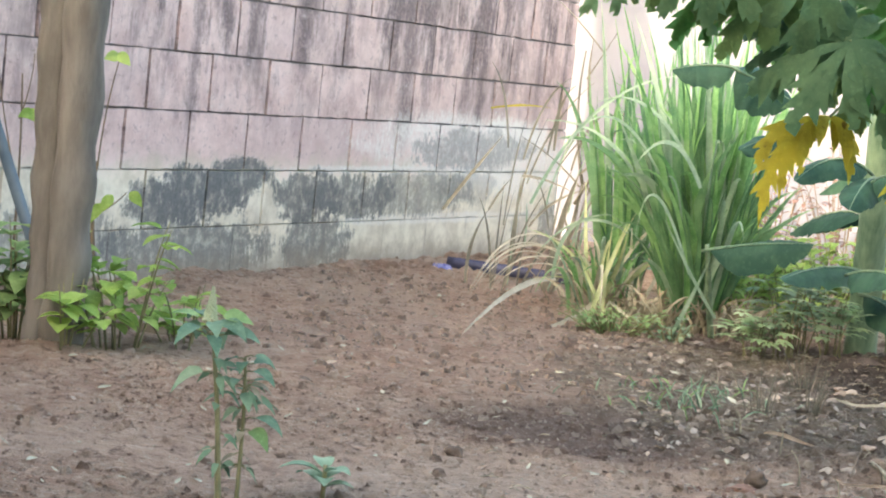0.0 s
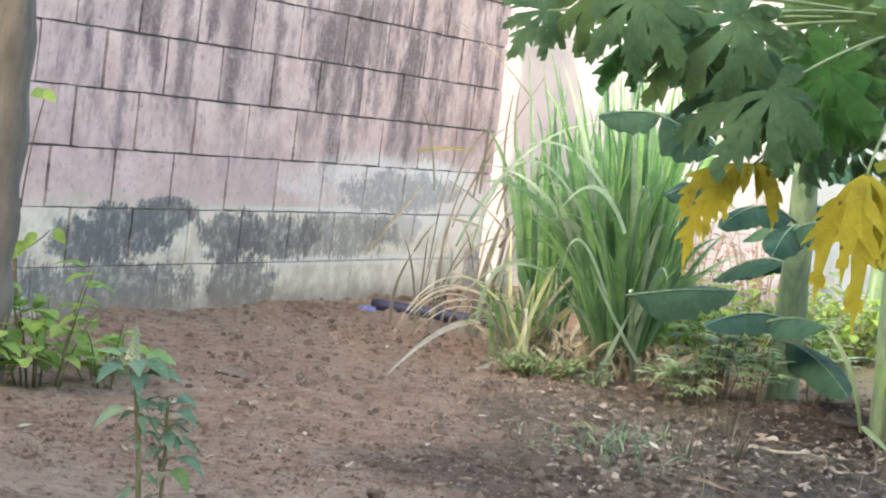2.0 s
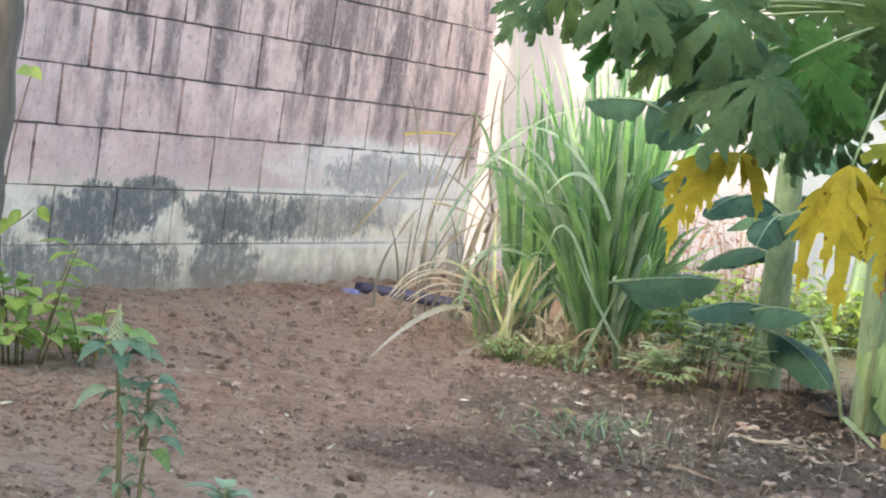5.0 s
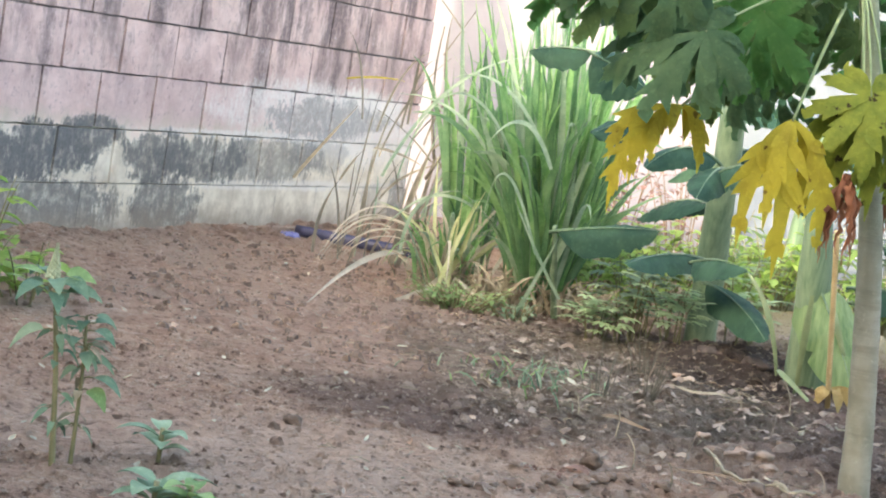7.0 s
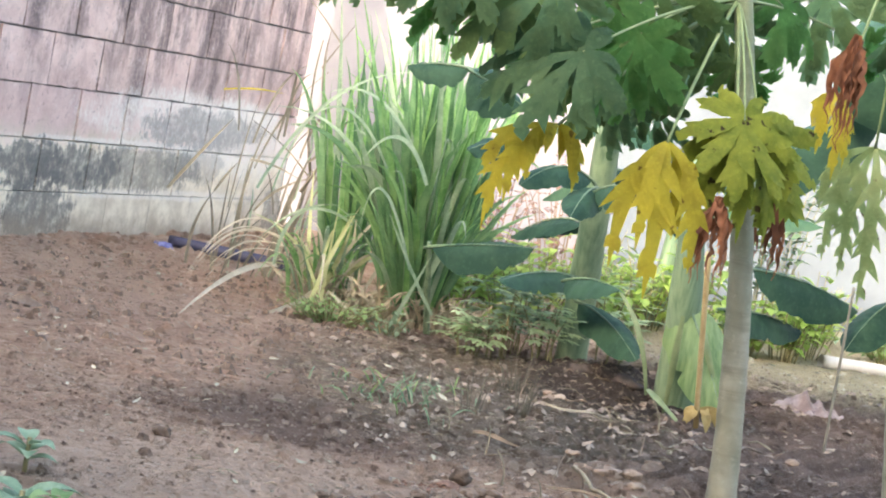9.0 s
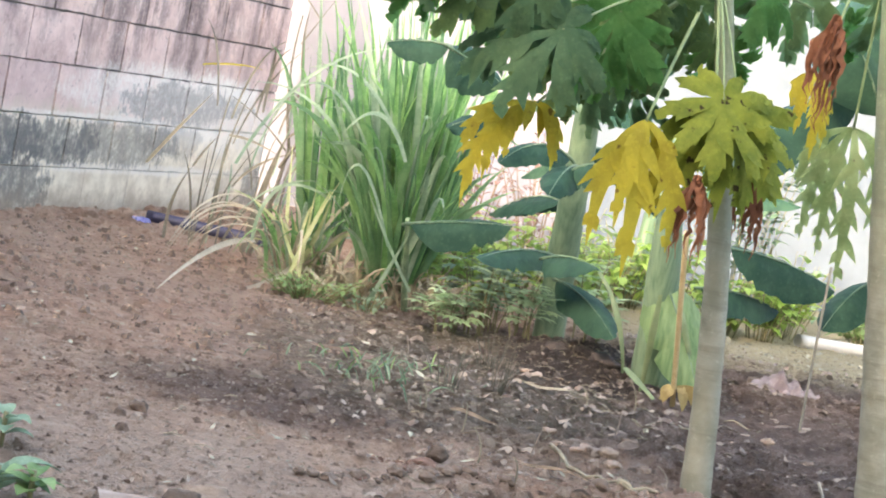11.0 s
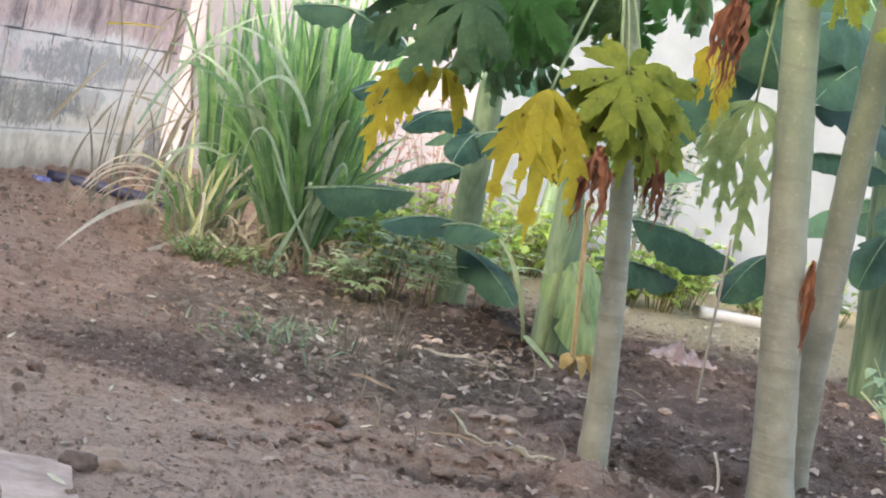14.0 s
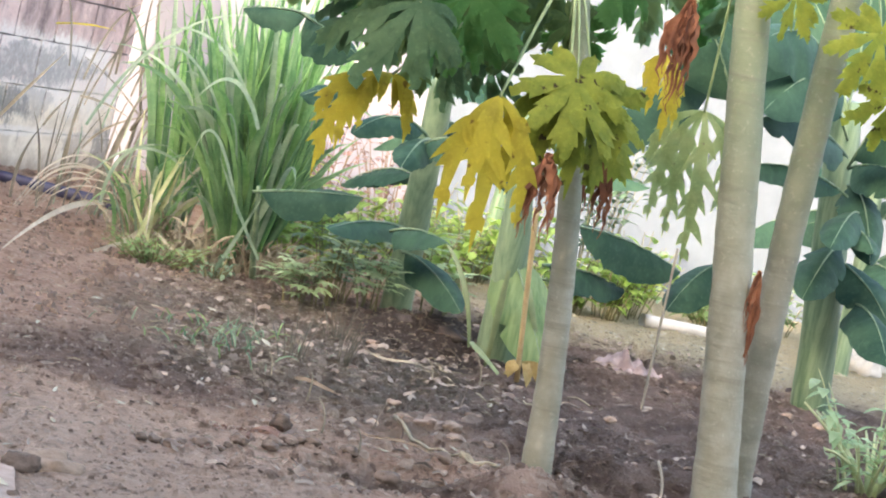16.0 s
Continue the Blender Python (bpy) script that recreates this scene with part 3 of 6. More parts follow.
def make_ground():
    xs, ys = axis(-1.9, 3.2, 0.016, 400.0), axis(3.2, 9.4, 0.016, 400.0)
    verts = [(x, y, gz(x, y) if -4 < x < 6 and 1 < y < 13 else 0.0) for y in ys for x in xs]
    w = len(xs)
    faces = [(j * w + i, j * w + i + 1, (j + 1) * w + i + 1, (j + 1) * w + i) for j in range(len(ys) - 1) for i in range(w - 1)]
    me = bpy.data.meshes.new("ground")
    me.from_pydata(verts, [], faces)
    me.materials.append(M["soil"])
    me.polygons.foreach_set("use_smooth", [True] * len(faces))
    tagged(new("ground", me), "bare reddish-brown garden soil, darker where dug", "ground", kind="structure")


make_ground()

# ---- walls ----
BW, BH, COURSES, WALL_END = 0.38, 0.2, 8, 3.5
WALL_M = Matrix.Translation(WALL_O) @ Matrix((WALL_A, Vector((-WALL_A.y, WALL_A.x, 0)), UP)).transposed().to_4x4()
# the wall's own axes: x along it, y into it
bm = box(bmesh.new(), -9.0, WALL_END - 0.01, 0.011, 0.19, -0.2, BH * COURSES)
wall_west = part("wall_west", bm, M["mortar"], smooth=False)
wall_west.matrix_world = WALL_M
tagged(wall_west, "old concrete block wall, washed-out pink paint with dark rain streaks", "wall", kind="structure")

bm = box(bmesh.new(), -0.6, 1.75, 10.86, 11.06, -0.2, 2.6)
tagged(part("wall_north", bm, M["plaster"], smooth=False), "pale plastered garden wall in full sun", "wall", kind="structure")
bm = box(bmesh.new(), 1.75, 14.0, 10.83, 11.05, -0.2, 2.3)
tagged(part("wall_north_2", bm, M["blue_plaster"], smooth=False), "grey-blue plastered garden wall in full sun", "wall", kind="structure")
# added out of view: its height sets where the garden's shade ends
bm = box(bmesh.new(), -9.0, 14.0, -1.1, -0.8, -0.2, 4.8)
tagged(part("wall_south", bm, M["unseen"], smooth=False), "tall plain plastered wall added out of view to block the sun", "wall", kind="structure")
bm = box(bmesh.new(), 13.8, 14.0, -0.8, 10.83, -0.2, 2.3)
tagged(part("wall_east", bm, M["unseen"], smooth=False), "plain plastered garden wall", "wall", kind="structure")


# ---- trees ----
def stem_points(p, q, bend, n=14):
    mid = (p + q) / 2 + Vector(bend)
    return bez(p, mid, q, n)


def papaya_trunk(tree, base, top, r0, r1, bend=(0, 0, 0), bark="papaya_bark"):
    """Smooth trunk with leaf-scar rings, from the ground up to the crown."""
    pts = stem_points(Vector((0, 0, -0.06)), Vector(top) - Vector(base), bend, 60)
    n = len(pts)
    rad = []
    for i in range(n):
        t = i / (n - 1)
        r = r0 + (r1 - r0) * t + 0.25 * r0 * math.exp(-t * 14)
        rad.append(r * (1.0 + (0.025 if i % 3 == 0 else -0.012) * (1 - 0.5 * t)))
    return part("trunk", tube(bmesh.new(), pts, rad, 20, 0.05), M[bark], tree, "ringed pale green-grey trunk")


def papaya_leaf(tree, base, crown, at, y, z, size, bend, kind, seed, sag=0.04, ragged=0.0, stalk=True, cup=0.0, spread=1.0, slim=1.0):
    """A leaf with its stalk; at: where the blade hangs; y: its middle lobe; z: its upper face."""
    r = random.Random(seed)
    o = Vector(base)
    at = Vector(at)
    ob = tree
    if stalk:
        a, b = Vector(crown) - o, at - o
        mid = (a + b) / 2 + Vector((0, 0, sag))
        ob = part("leaf_stalk", tube(bmesh.new(), bez(a, mid, b, 12), [0.0036 - 0.0014 * k / 12 for k in range(13)], 7), M["petiole"], tree)
    bm = palmate(bmesh.new(), frame_of(at - o, y, z), size, bend, r, ragged, cup, spread, slim)
    part("leaf", bm, M[kind], ob, {"fading_leaf": "pale fading leaf", "yellow_leaf": "yellowed drooping leaf", "olive_leaf": "yellow-green spotted leaf"}.get(kind, ""))


def wilted_leaf(tree, base, crown, at, lobes, width, kind, seed, sag=0.03):
    """A drooping leaf with its stalk."""
    o, at = Vector(base), Vector(at)
    a, b = Vector(crown) - o, at - o
    stalk = part("leaf_stalk", tube(bmesh.new(), bez(a, (a + b) / 2 + Vector((0, 0, sag)), b, 12), [0.0046 - 0.0016 * k / 12 for k in range(13)], 7), M["petiole"], tree)
    bm = hanging(bmesh.new(), b, lobes, width, random.Random(seed))
    part("leaf", bm, M[kind], stalk, {"fading_leaf": "pale fading leaf", "yellow_leaf": "yellowed drooping leaf", "olive_leaf": "yellow-green spotted leaf"}[kind])


def dry_leaf(tree, base, at, length, width, seed):
    """A shrivelled, rust-brown leaf that hangs straight down in crumpled strips."""
    r = random.Random(seed)
    bm = bmesh.new()
    p0 = Vector(at) - Vector(base)
    for k in range(18):
        o = Vector((r.uniform(-1, 1) * width * 0.6, r.uniform(-1, 1) * width * 0.4, 0))
        ln = length * r.uniform(0.5, 1.0)
        pts = []
        for i in range(13):
            t = i / 12
            pts.append(p0 + o * min(1, t * 2.5) + Vector((r.uniform(-1, 1), r.uniform(-1, 1), 0)) * width * 0.13 - UP * (ln * t))
        ribbon(bm, pts, [width * r.uniform(0.06, 0.15) * math.sin(math.pi * min(1, 0.15 + i / 13)) + 0.001 for i in range(13)], (r.uniform(-1, 1), r.uniform(-1, 1), 0), r.uniform(-1.2, 1.2))
    part("dead_leaf", bm, M["dry_leaf"], tree, "shrivelled rust-brown dead leaf")


P1, P2, P3 = on(1.145, 4.588), on(1.626, 4.766), on(1.718, 4.948)
C1 = V((0.953, 4.55, 1.135))
papaya = thing("papaya_tree", P1, "young papaya tree with yellowing lower leaves", "tree", "papaya trees")
papaya_trunk(papaya, P1, C1 + V(0, 0, 0.05), 0.033, 0.019, (0.055, 0, 0))
# wilting lower leaves: place, lobes, width, colour
wilted_leaf(papaya, P1, C1, (0.600, 4.35, 0.806), [(-0.115, 0.0, 0.235, 0.9), (-0.085, 0.03, 0.17, 1.0), (-0.125, -0.03, 0.13, 0.9), (-0.05, 0.03, 0.12, 0.9),
            (0.04, 0.02, 0.10, 1.0), (0.055, -0.02, 0.13, 0.9), (-0.02, 0.04, 0.06, 0.8), (0.02, -0.03, 0.07, 0.8)], 0.013, "yellow_leaf", 31)
wilted_leaf(papaya, P1, C1, (0.812, 4.28, 0.812), [(-0.070, 0.0, 0.265, 1.0), (0.005, 0.03, 0.315, 1.1), (0.090, 0.0, 0.25, 1.0), (-0.03, 0.04, 0.22, 0.9),
            (0.05, -0.03, 0.19, 0.8)], 0.0165, "yellow_leaf", 32)
papaya_leaf(papaya, P1, C1, (0.975, 4.36, 0.885), (0.0, -0.5, -0.85), (0.05, -0.85, 0.5), 0.19, 0.55, "olive_leaf", 33, slim=1.15)
papaya_leaf(papaya, P1, C1, (1.02, 4.40, 0.862), (0.25, -0.3, -0.9), (0.15, -0.85, 0.4), 0.21, 0.6, "olive_leaf", 34, spread=0.8, slim=1.1)
wilted_leaf(papaya, P1, C1, (0.965, 4.38, 0.865), [(-0.03, 0.02, 0.20, 1.0), (0.04, 0.02, 0.23, 1.0), (0.10, 0.0, 0.22, 1.0), (-0.09, 0.0, 0.14, 1.0), (0.13, 0.0, 0.13, 1.0)], 0.015, "olive_leaf", 35)
# the green crown: place of the blade, way of the middle lobe, span
FRONT = [((0.60, 4.2, 0.955), (-0.9, -0.1, -0.35), 0.23), ((0.45, 4.25, 1.037), (-0.9, -0.2, -0.25), 0.20), ((0.53, 4.32, 0.965), (-0.4, -0.2, -0.9), 0.19),
         ((0.73, 4.35, 1.017), (-0.5, 0.1, -0.75), 0.22), ((0.52, 4.2, 1.087), (-0.6, -0.1, -0.75), 0.22), ((0.76, 4.45, 1.13), (-0.1, 0.1, -0.9), 0.22),
         ((0.88, 4.6, 1.17), (0.1, -0.3, -0.9), 0.20), ((1.095, 4.75, 1.153), (0.7, 0.2, -0.5), 0.19)]
LEFT = [((0.149, 4.25, 1.055), (-0.9, -0.2, -0.3), 0.13), ((0.237, 4.25, 1.099), (-0.7, -0.2, -0.6), 0.16), ((0.319, 4.2, 1.103), (-0.6, -0.1, -0.7), 0.21),
        ((0.35, 4.3, 1.05), (-0.5, -0.1, -0.6), 0.17)]
BACK = [((0.77, 4.75, 0.904), (-0.3, 0.4, -0.6), 0.18), ((0.89, 4.65, 0.989), (0.1, 0.4, -0.8), 0.19), ((1.0, 4.85, 1.087), (0.3, 0.4, -0.8), 0.19),
        ((1.08, 4.9, 0.999), (0.2, 0.4, -0.8), 0.16), ((0.91, 5.0, 0.886), (-0.2, 0.4, -0.8), 0.17), ((0.71, 4.9, 1.019), (-0.4, 0.3, -0.8), 0.20),
        ((1.30, 5.2, 1.20), (0.5, 0.2, -0.6), 0.14), ((1.42, 5.2, 1.12), (0.4, 0.2, -0.8), 0.13)]
rng = random.Random(29)
for k, (at, y, size) in enumerate(FRONT + LEFT + BACK):
    papaya_leaf(papaya, P1, C1, at, y, (rng.uniform(-0.3, 0.2), -0.75, rng.uniform(0.3, 0.9)), size, rng.uniform(0.6, 1.0), ("papaya_leaf", "shade_leaf", "papaya_leaf", "lit_leaf")[k % 4], 40 + k, ragged=0.15)
# leaves low at the back, in the shaded green
for k, (at, y, size) in enumerate([((0.722, 4.85, 0.891), (-0.3, 0.3, -0.7), 0.15), ((0.805, 4.85, 0.928), (0.2, 0.3, -0.8), 0.16), ((0.874, 4.85, 0.976), (0.3, 0.2, -0.8), 0.16), ((0.672, 4.85, 0.967), (-0.5, 0.2, -0.6), 0.15)]):
    papaya_leaf(papaya, P1, C1, at, y, (rng.uniform(-0.3, 0.3), -0.9, 0.3), size, 0.7, "shade_leaf", 180 + k, ragged=0.1)
# inner leaves, half hidden behind the others
for k in range(13):
    at = (rng.uniform(0.45, 0.98), rng.uniform(4.5, 5.1), rng.uniform(0.93, 1.2))
    papaya_leaf(papaya, P1, C1, at, (rng.uniform(-0.7, 0.6), rng.uniform(-0.3, 0.4), -0.7), (rng.uniform(-0.4, 0.4), -0.7, rng.uniform(-0.2, 0.9)), rng.uniform(0.11, 0.18), 0.8,
                ("shade_leaf", "papaya_leaf", "lit_leaf")[k % 3], 70 + k, ragged=0.2)
dry_leaf(papaya, P1, V((0.945, 4.31, 0.725)), 0.19, 0.055, 5)
dry_leaf(papaya, P1, V((1.13, 4.6, 0.78)), 0.22, 0.05, 6)
dry_leaf(papaya, P1, V((1.221, 4.55, 1.108)), 0.27, 0.060, 7)

C2 = V((1.387, 4.85, 1.488))
papaya = thing("papaya_tree", P2, "papaya tree with a thick ringed trunk", "tree", "papaya trees")
papaya_trunk(papaya, P2, C2, 0.050, 0.040)
for k, (at, y, z, size, bend, kind) in enumerate([
    ((1.481, 5.1, 1.293), (0.4, 0.3, -0.8), (0.1, -0.9, 0.3), 0.24, 0.5, "papaya_leaf"),
    ((1.256, 5, 1.223), (-0.5, 0.3, -0.8), (-0.1, -0.9, 0.3), 0.24, 0.5, "papaya_leaf"),
]):
    papaya_leaf(papaya, P2, C2, at, y, z, size, bend, kind, 160 + k, sag=0.03)
wilted_leaf(papaya, P2, C2, (1.43, 4.98, 0.885), [(0.02, 0.03, 0.37, 1.0), (-0.075, 0.0, 0.28, 1.0), (0.10, 0.02, 0.30, 1.0), (-0.10, -0.02, 0.16, 0.9), (0.11, -0.02, 0.17, 0.9), (-0.03, 0.0, 0.31, 0.9)], 0.015, "fading_leaf", 165)
wilted_leaf(papaya, P2, C2, (1.262, 4.75, 0.985), [(-0.03, 0.0, 0.14, 1.0), (0.01, 0.02, 0.19, 1.0), (0.035, 0.0, 0.16, 0.9), (-0.05, 0.0, 0.08, 0.8)], 0.012, "yellow_leaf", 166)

C3 = V((1.681, 4.9, 1.418))
papaya = thing("papaya_tree", P3, "leaning papaya tree with a dead leaf on its trunk", "tree", "papaya trees")
papaya_trunk(papaya, P3, C3, 0.038, 0.036, (-0.03, 0, 0), bark="green_bark")
for k, (at, y, z, size, bend, kind) in enumerate([
    ((1.507, 4.75, 1.188), (-0.2, -0.2, -0.95), (0.1, -0.9, 0.3), 0.12, 0.4, "olive_leaf"),
    ((1.706, 4.7, 1.145), (0.1, -0.2, -0.95), (-0.3, -0.8, 0.3), 0.18, 0.4, "olive_leaf"),
    ((1.818, 4.8, 1.023), (0.2, -0.2, -0.9), (-0.5, -0.8, 0.3), 0.17, 0.4, "olive_leaf"),
]):
    papaya_leaf(papaya, P3, C3, at, y, z, size, bend, kind, 80 + k, sag=0.03)
dry_leaf(papaya, P3, V((1.585, 4.76, 0.561)), 0.25, 0.028, 8)

# the brown tree by the wall: two stems grown together
T0 = on(-1.125, 5.47)
tree = thing("tree", T0, "smooth brown tree trunk of two fused stems", "tree")
ta, tb = V((-1.211, 5.5, 0.887)) - T0, V((-1.12, 5.45, 0.895)) - T0
bm = tube(bmesh.new(), bez(V(-0.040, 0.02, -0.1), V(-0.055, 0.02, 0.4), ta + (ta - V(-0.045, 0.02, 0)) * 0.9, 40),
          [0.044 + 0.034 * math.exp(-k * 0.42) + 0.004 * math.sin(k * 1.7) for k in range(41)], 18, 0.18)
part("stem", bm, M["tree_bark"], tree)
bm = tube(bmesh.new(), bez(V(0.015, -0.02, -0.1), V(0.018, -0.02, 0.4), tb + (tb - V(0.03, -0.02, 0)) * 0.9, 40),
          [0.054 + 0.042 * math.exp(-k * 0.42) + 0.004 * math.sin(k * 1.3) for k in range(41)], 18, 0.18)
part("stem", bm, M["tree_bark"], tree)
rng = random.Random(3)
bm = bmesh.new()
for k in range(260):
    a, el = rng.uniform(0, 6.28), rng.uniform(-0.3, 1.0)
    r = rng.uniform(0.3, 1.0)
    p = V(-0.75 + 0.6 * r * math.cos(a), -0.6 + 0.6 * r * math.sin(a), 2.4 + 0.5 * el * r)
    leaflet(bm, p, (rng.uniform(-1, 1), rng.uniform(-1, 1), rng.uniform(-0.8, 0.3)), 0.11, 0.03, (0, 0, 1))
for k in range(9):
    a = k * 0.7
    tube(bm, bez(V(0, 0.02, 1.75), V(-0.3 + 0.2 * math.cos(a), -0.3 + 0.2 * math.sin(a), 2.1), V(-0.75 + 0.5 * math.cos(a), -0.6 + 0.5 * math.sin(a), 2.5), 6), 0.012, 5)
part("crown", bm, M["weed"], tree)


# ---- bananas ----
def banana_stem(plant, base, top, r0, r1, bend=(0, 0, 0)):
    pts = stem_points(Vector((0, 0, -0.05)), Vector(top) - Vector(base), bend, 16)
    part("pseudostem", tube(bmesh.new(), pts, [r0 + (r1 - r0) * k / 16 for k in range(17)], 14, 0.08, 0.85), M["banana_stem"], plant)


def banana_leaf(plant, base, p, q, width, rise, face, seed=1, stalk=0.08, fold=0.75, mat="banana_leaf"):
    """A broad blade from p to its tip q, with a pale midrib; rise lifts its middle; face: the way that its upper side looks."""
    r = random.Random(seed)
    a, b = Vector(p) - Vector(base), Vector(q) - Vector(base)
    n = 26
    pts = bez(a, (a + b) / 2 + Vector((0, 0, rise * 2)), b, n)
    face = (Vector(face) + Vector((0, 0, 0.45))).normalized()
    side = (b - a).cross(face).normalized()
    bm = bmesh.new()
    rows = []
    for i, c in enumerate(pts):
        t = i / n
        w = 1.2 * width * (0.0 if t < stalk else min(1, ((t - stalk) / 0.22)) ** 0.6 * (1 - max(0, (t - 0.45) / 0.55) ** 2.6) ** 0.75)
        w = w * (1 + 0.10 * noise.noise((i * 0.35, seed * 1.7, 0)) - (0.22 if r.random() < 0.05 else 0.0)) + 0.004
        d = (pts[min(i + 1, n)] - pts[max(i - 1, 0)]).normalized()
        s = (side - d * side.dot(d)).normalized()
        nr = s.cross(d)
        nr = nr if nr.dot(face) > 0 else -nr
        row = []
        for k in (-1, -0.55, 0, 0.55, 1):
            drop = fold * abs(k) ** 1.6 * (1 + 0.3 * noise.noise((i * 0.22, k * 0.8, seed * 1.3)))
            row.append(bm.verts.new(c + s * (w * k * 0.97) - nr * (w * drop) + nr * (0.004 * r.uniform(-1, 1))))
        rows.append(row)
    for u, v in zip(rows, rows[1:]):
        for k in range(4):
            bm.faces.new((u[k], u[k + 1], v[k + 1], v[k]))
    ob = part("leaf", bm, M[mat], plant)
    part("midrib", tube(bmesh.new(), [c + UP * 0.002 for c in pts], [0.0048 - 0.004 * k / n for k in range(n + 1)], 6), M["banana_stem"], ob)


BA = on(1.19, 7.22)
TA = V((1.12, 6.9, 0.836))
plant = thing("banana_plant", BA, "banana plant with dark blue-green drooping leaves", "banana plant", "banana plants")
banana_stem(plant, BA, TA, 0.062, 0.045)
for k, (p, q, w, rise, face) in enumerate([
    ((1.104, 6.8, 0.619), (0.987, 6.5, 0.529), 0.045, 0.03, (0, -0.9, 0.4)),
    ((1.065, 6.7, 0.6), (1.187, 6.5, 0.626), 0.055, 0.03, (0, -0.9, 0.45)),
    ((1.093, 6.8, 0.626), (0.83, 6.6, 0.59), 0.045, 0.06, (0, -0.8, 0.6)),
    ((1.132, 6.9, 0.313), (0.8, 6.4, 0.306), 0.045, 0.03, (0, -0.7, 0.7)),
    ((1.029, 6.7, 0.316), (1.155, 6.4, 0.344), 0.050, 0.02, (0, -0.85, 0.5)),
    ((1.095, 6.8, 0.255), (1.248, 6.4, 0.145), 0.050, 0.03, (-0.2, -0.9, 0.3)),
    ((0.60, 6.3, 0.905), (0.405, 6.3, 0.882), 0.042, 0.012, (0.1, -0.8, 0.6)),
    ((0.57, 6.25, 0.905), (0.755, 6.25, 0.826), 0.062, 0.004, (0.1, -0.95, 0.1)),
    ((0.83, 6.8, 0.72), (0.665, 6.7, 0.665), 0.040, 0.012, (0, -0.85, 0.5)),
    ((1.118, 6.9, 0.818), (1.532, 7.4, 1.203), 0.12, 0.15, (0, -0.9, 0.4)),
    ((1.118, 6.9, 0.818), (1.024, 7.3, 1.183), 0.12, 0.05, (0.2, -0.9, 0.2)),
    ((1.148, 7.1, 0.485), (0.947, 7.5, 0.378), 0.06, 0.04, (0, -0.5, 0.8)),
    ((1.142, 7, 0.679), (1.533, 7.4, 0.492), 0.08, 0.06, (0, -0.6, 0.8)),
]):
    banana_leaf(plant, BA, p, q, w, rise, face, 100 + k)

BS = on(0.72, 7.45)
plant = thing("banana_plant", BS, "small banana sucker with drooping dark leaves", "banana plant", "banana plants")
banana_stem(plant, BS, V((0.643, 7.2, 0.329)), 0.014, 0.008)
for k, (p, q, w, rise, face) in enumerate([
    ((0.606, 6.95, 0.325), (0.923, 6.7, 0.401), 0.060, 0.010, (0, -0.9, 0.45)),
]):
    banana_leaf(plant, BS, p, q, w, rise, face, 130 + k, stalk=0.1)

BB = on(1.40, 6.45)
plant = thing("banana_plant", BB, "banana plant with pale sheaths and big leaves", "banana plant", "banana plants")
banana_stem(plant, BB, V((1.317, 6.3, 0.612)), 0.075, 0.04)
for k, (p, q, w) in enumerate([((1.165, 6.4, 0.337), (1.289, 6.35, 0.055), 0.010), ((1.321, 6.2, 0.319), (1.341, 6.3, 0.012), 0.011),
                               ((1.396, 6.2, 0.282), (1.464, 6.2, 0.109), 0.010), ((1.284, 6.3, 0.079), (1.342, 6.1, 0.029), 0.014)]):
    a, b = V(p) - BB, V(q) - BB
    part("sheath", ribbon(bmesh.new(), bez(a, (a + b) / 2 + V(0.02 - 0.03 * k, -0.05, 0.06), b, 12), [w * (1 - 0.5 * abs(j / 6 - 1)) for j in range(13)], (1, 0, 0), 0.5), M["sheath"], plant)
for k, (p, q, w, rise, face) in enumerate([
    ((1.564, 6.6, 0.464), (2.033, 6.9, 0.379), 0.075, 0.025, (0.1, -0.85, 0.5)),
    ((1.483, 6.5, 0.332), (1.862, 6.9, 0.279), 0.055, 0.02, (0, -0.8, 0.6)),
    ((1.342, 6.4, 0.384), (1.466, 6.1, 0.059), 0.075, 0.02, (-0.1, -0.95, 0.1)),
    ((1.40, 6.4, 0.62), (1.98, 6.9, 1.02), 0.09, 0.06, (0, -0.85, 0.5)),
    ((2.02, 6.7, 0.92), (1.76, 6.6, 1.24), 0.10, 0.05, (0, -0.98, 0.05)),
]):
    banana_leaf(plant, BB, p, q, w, rise, face, 150 + k, mat="striped_leaf" if k == 2 else "banana_leaf")

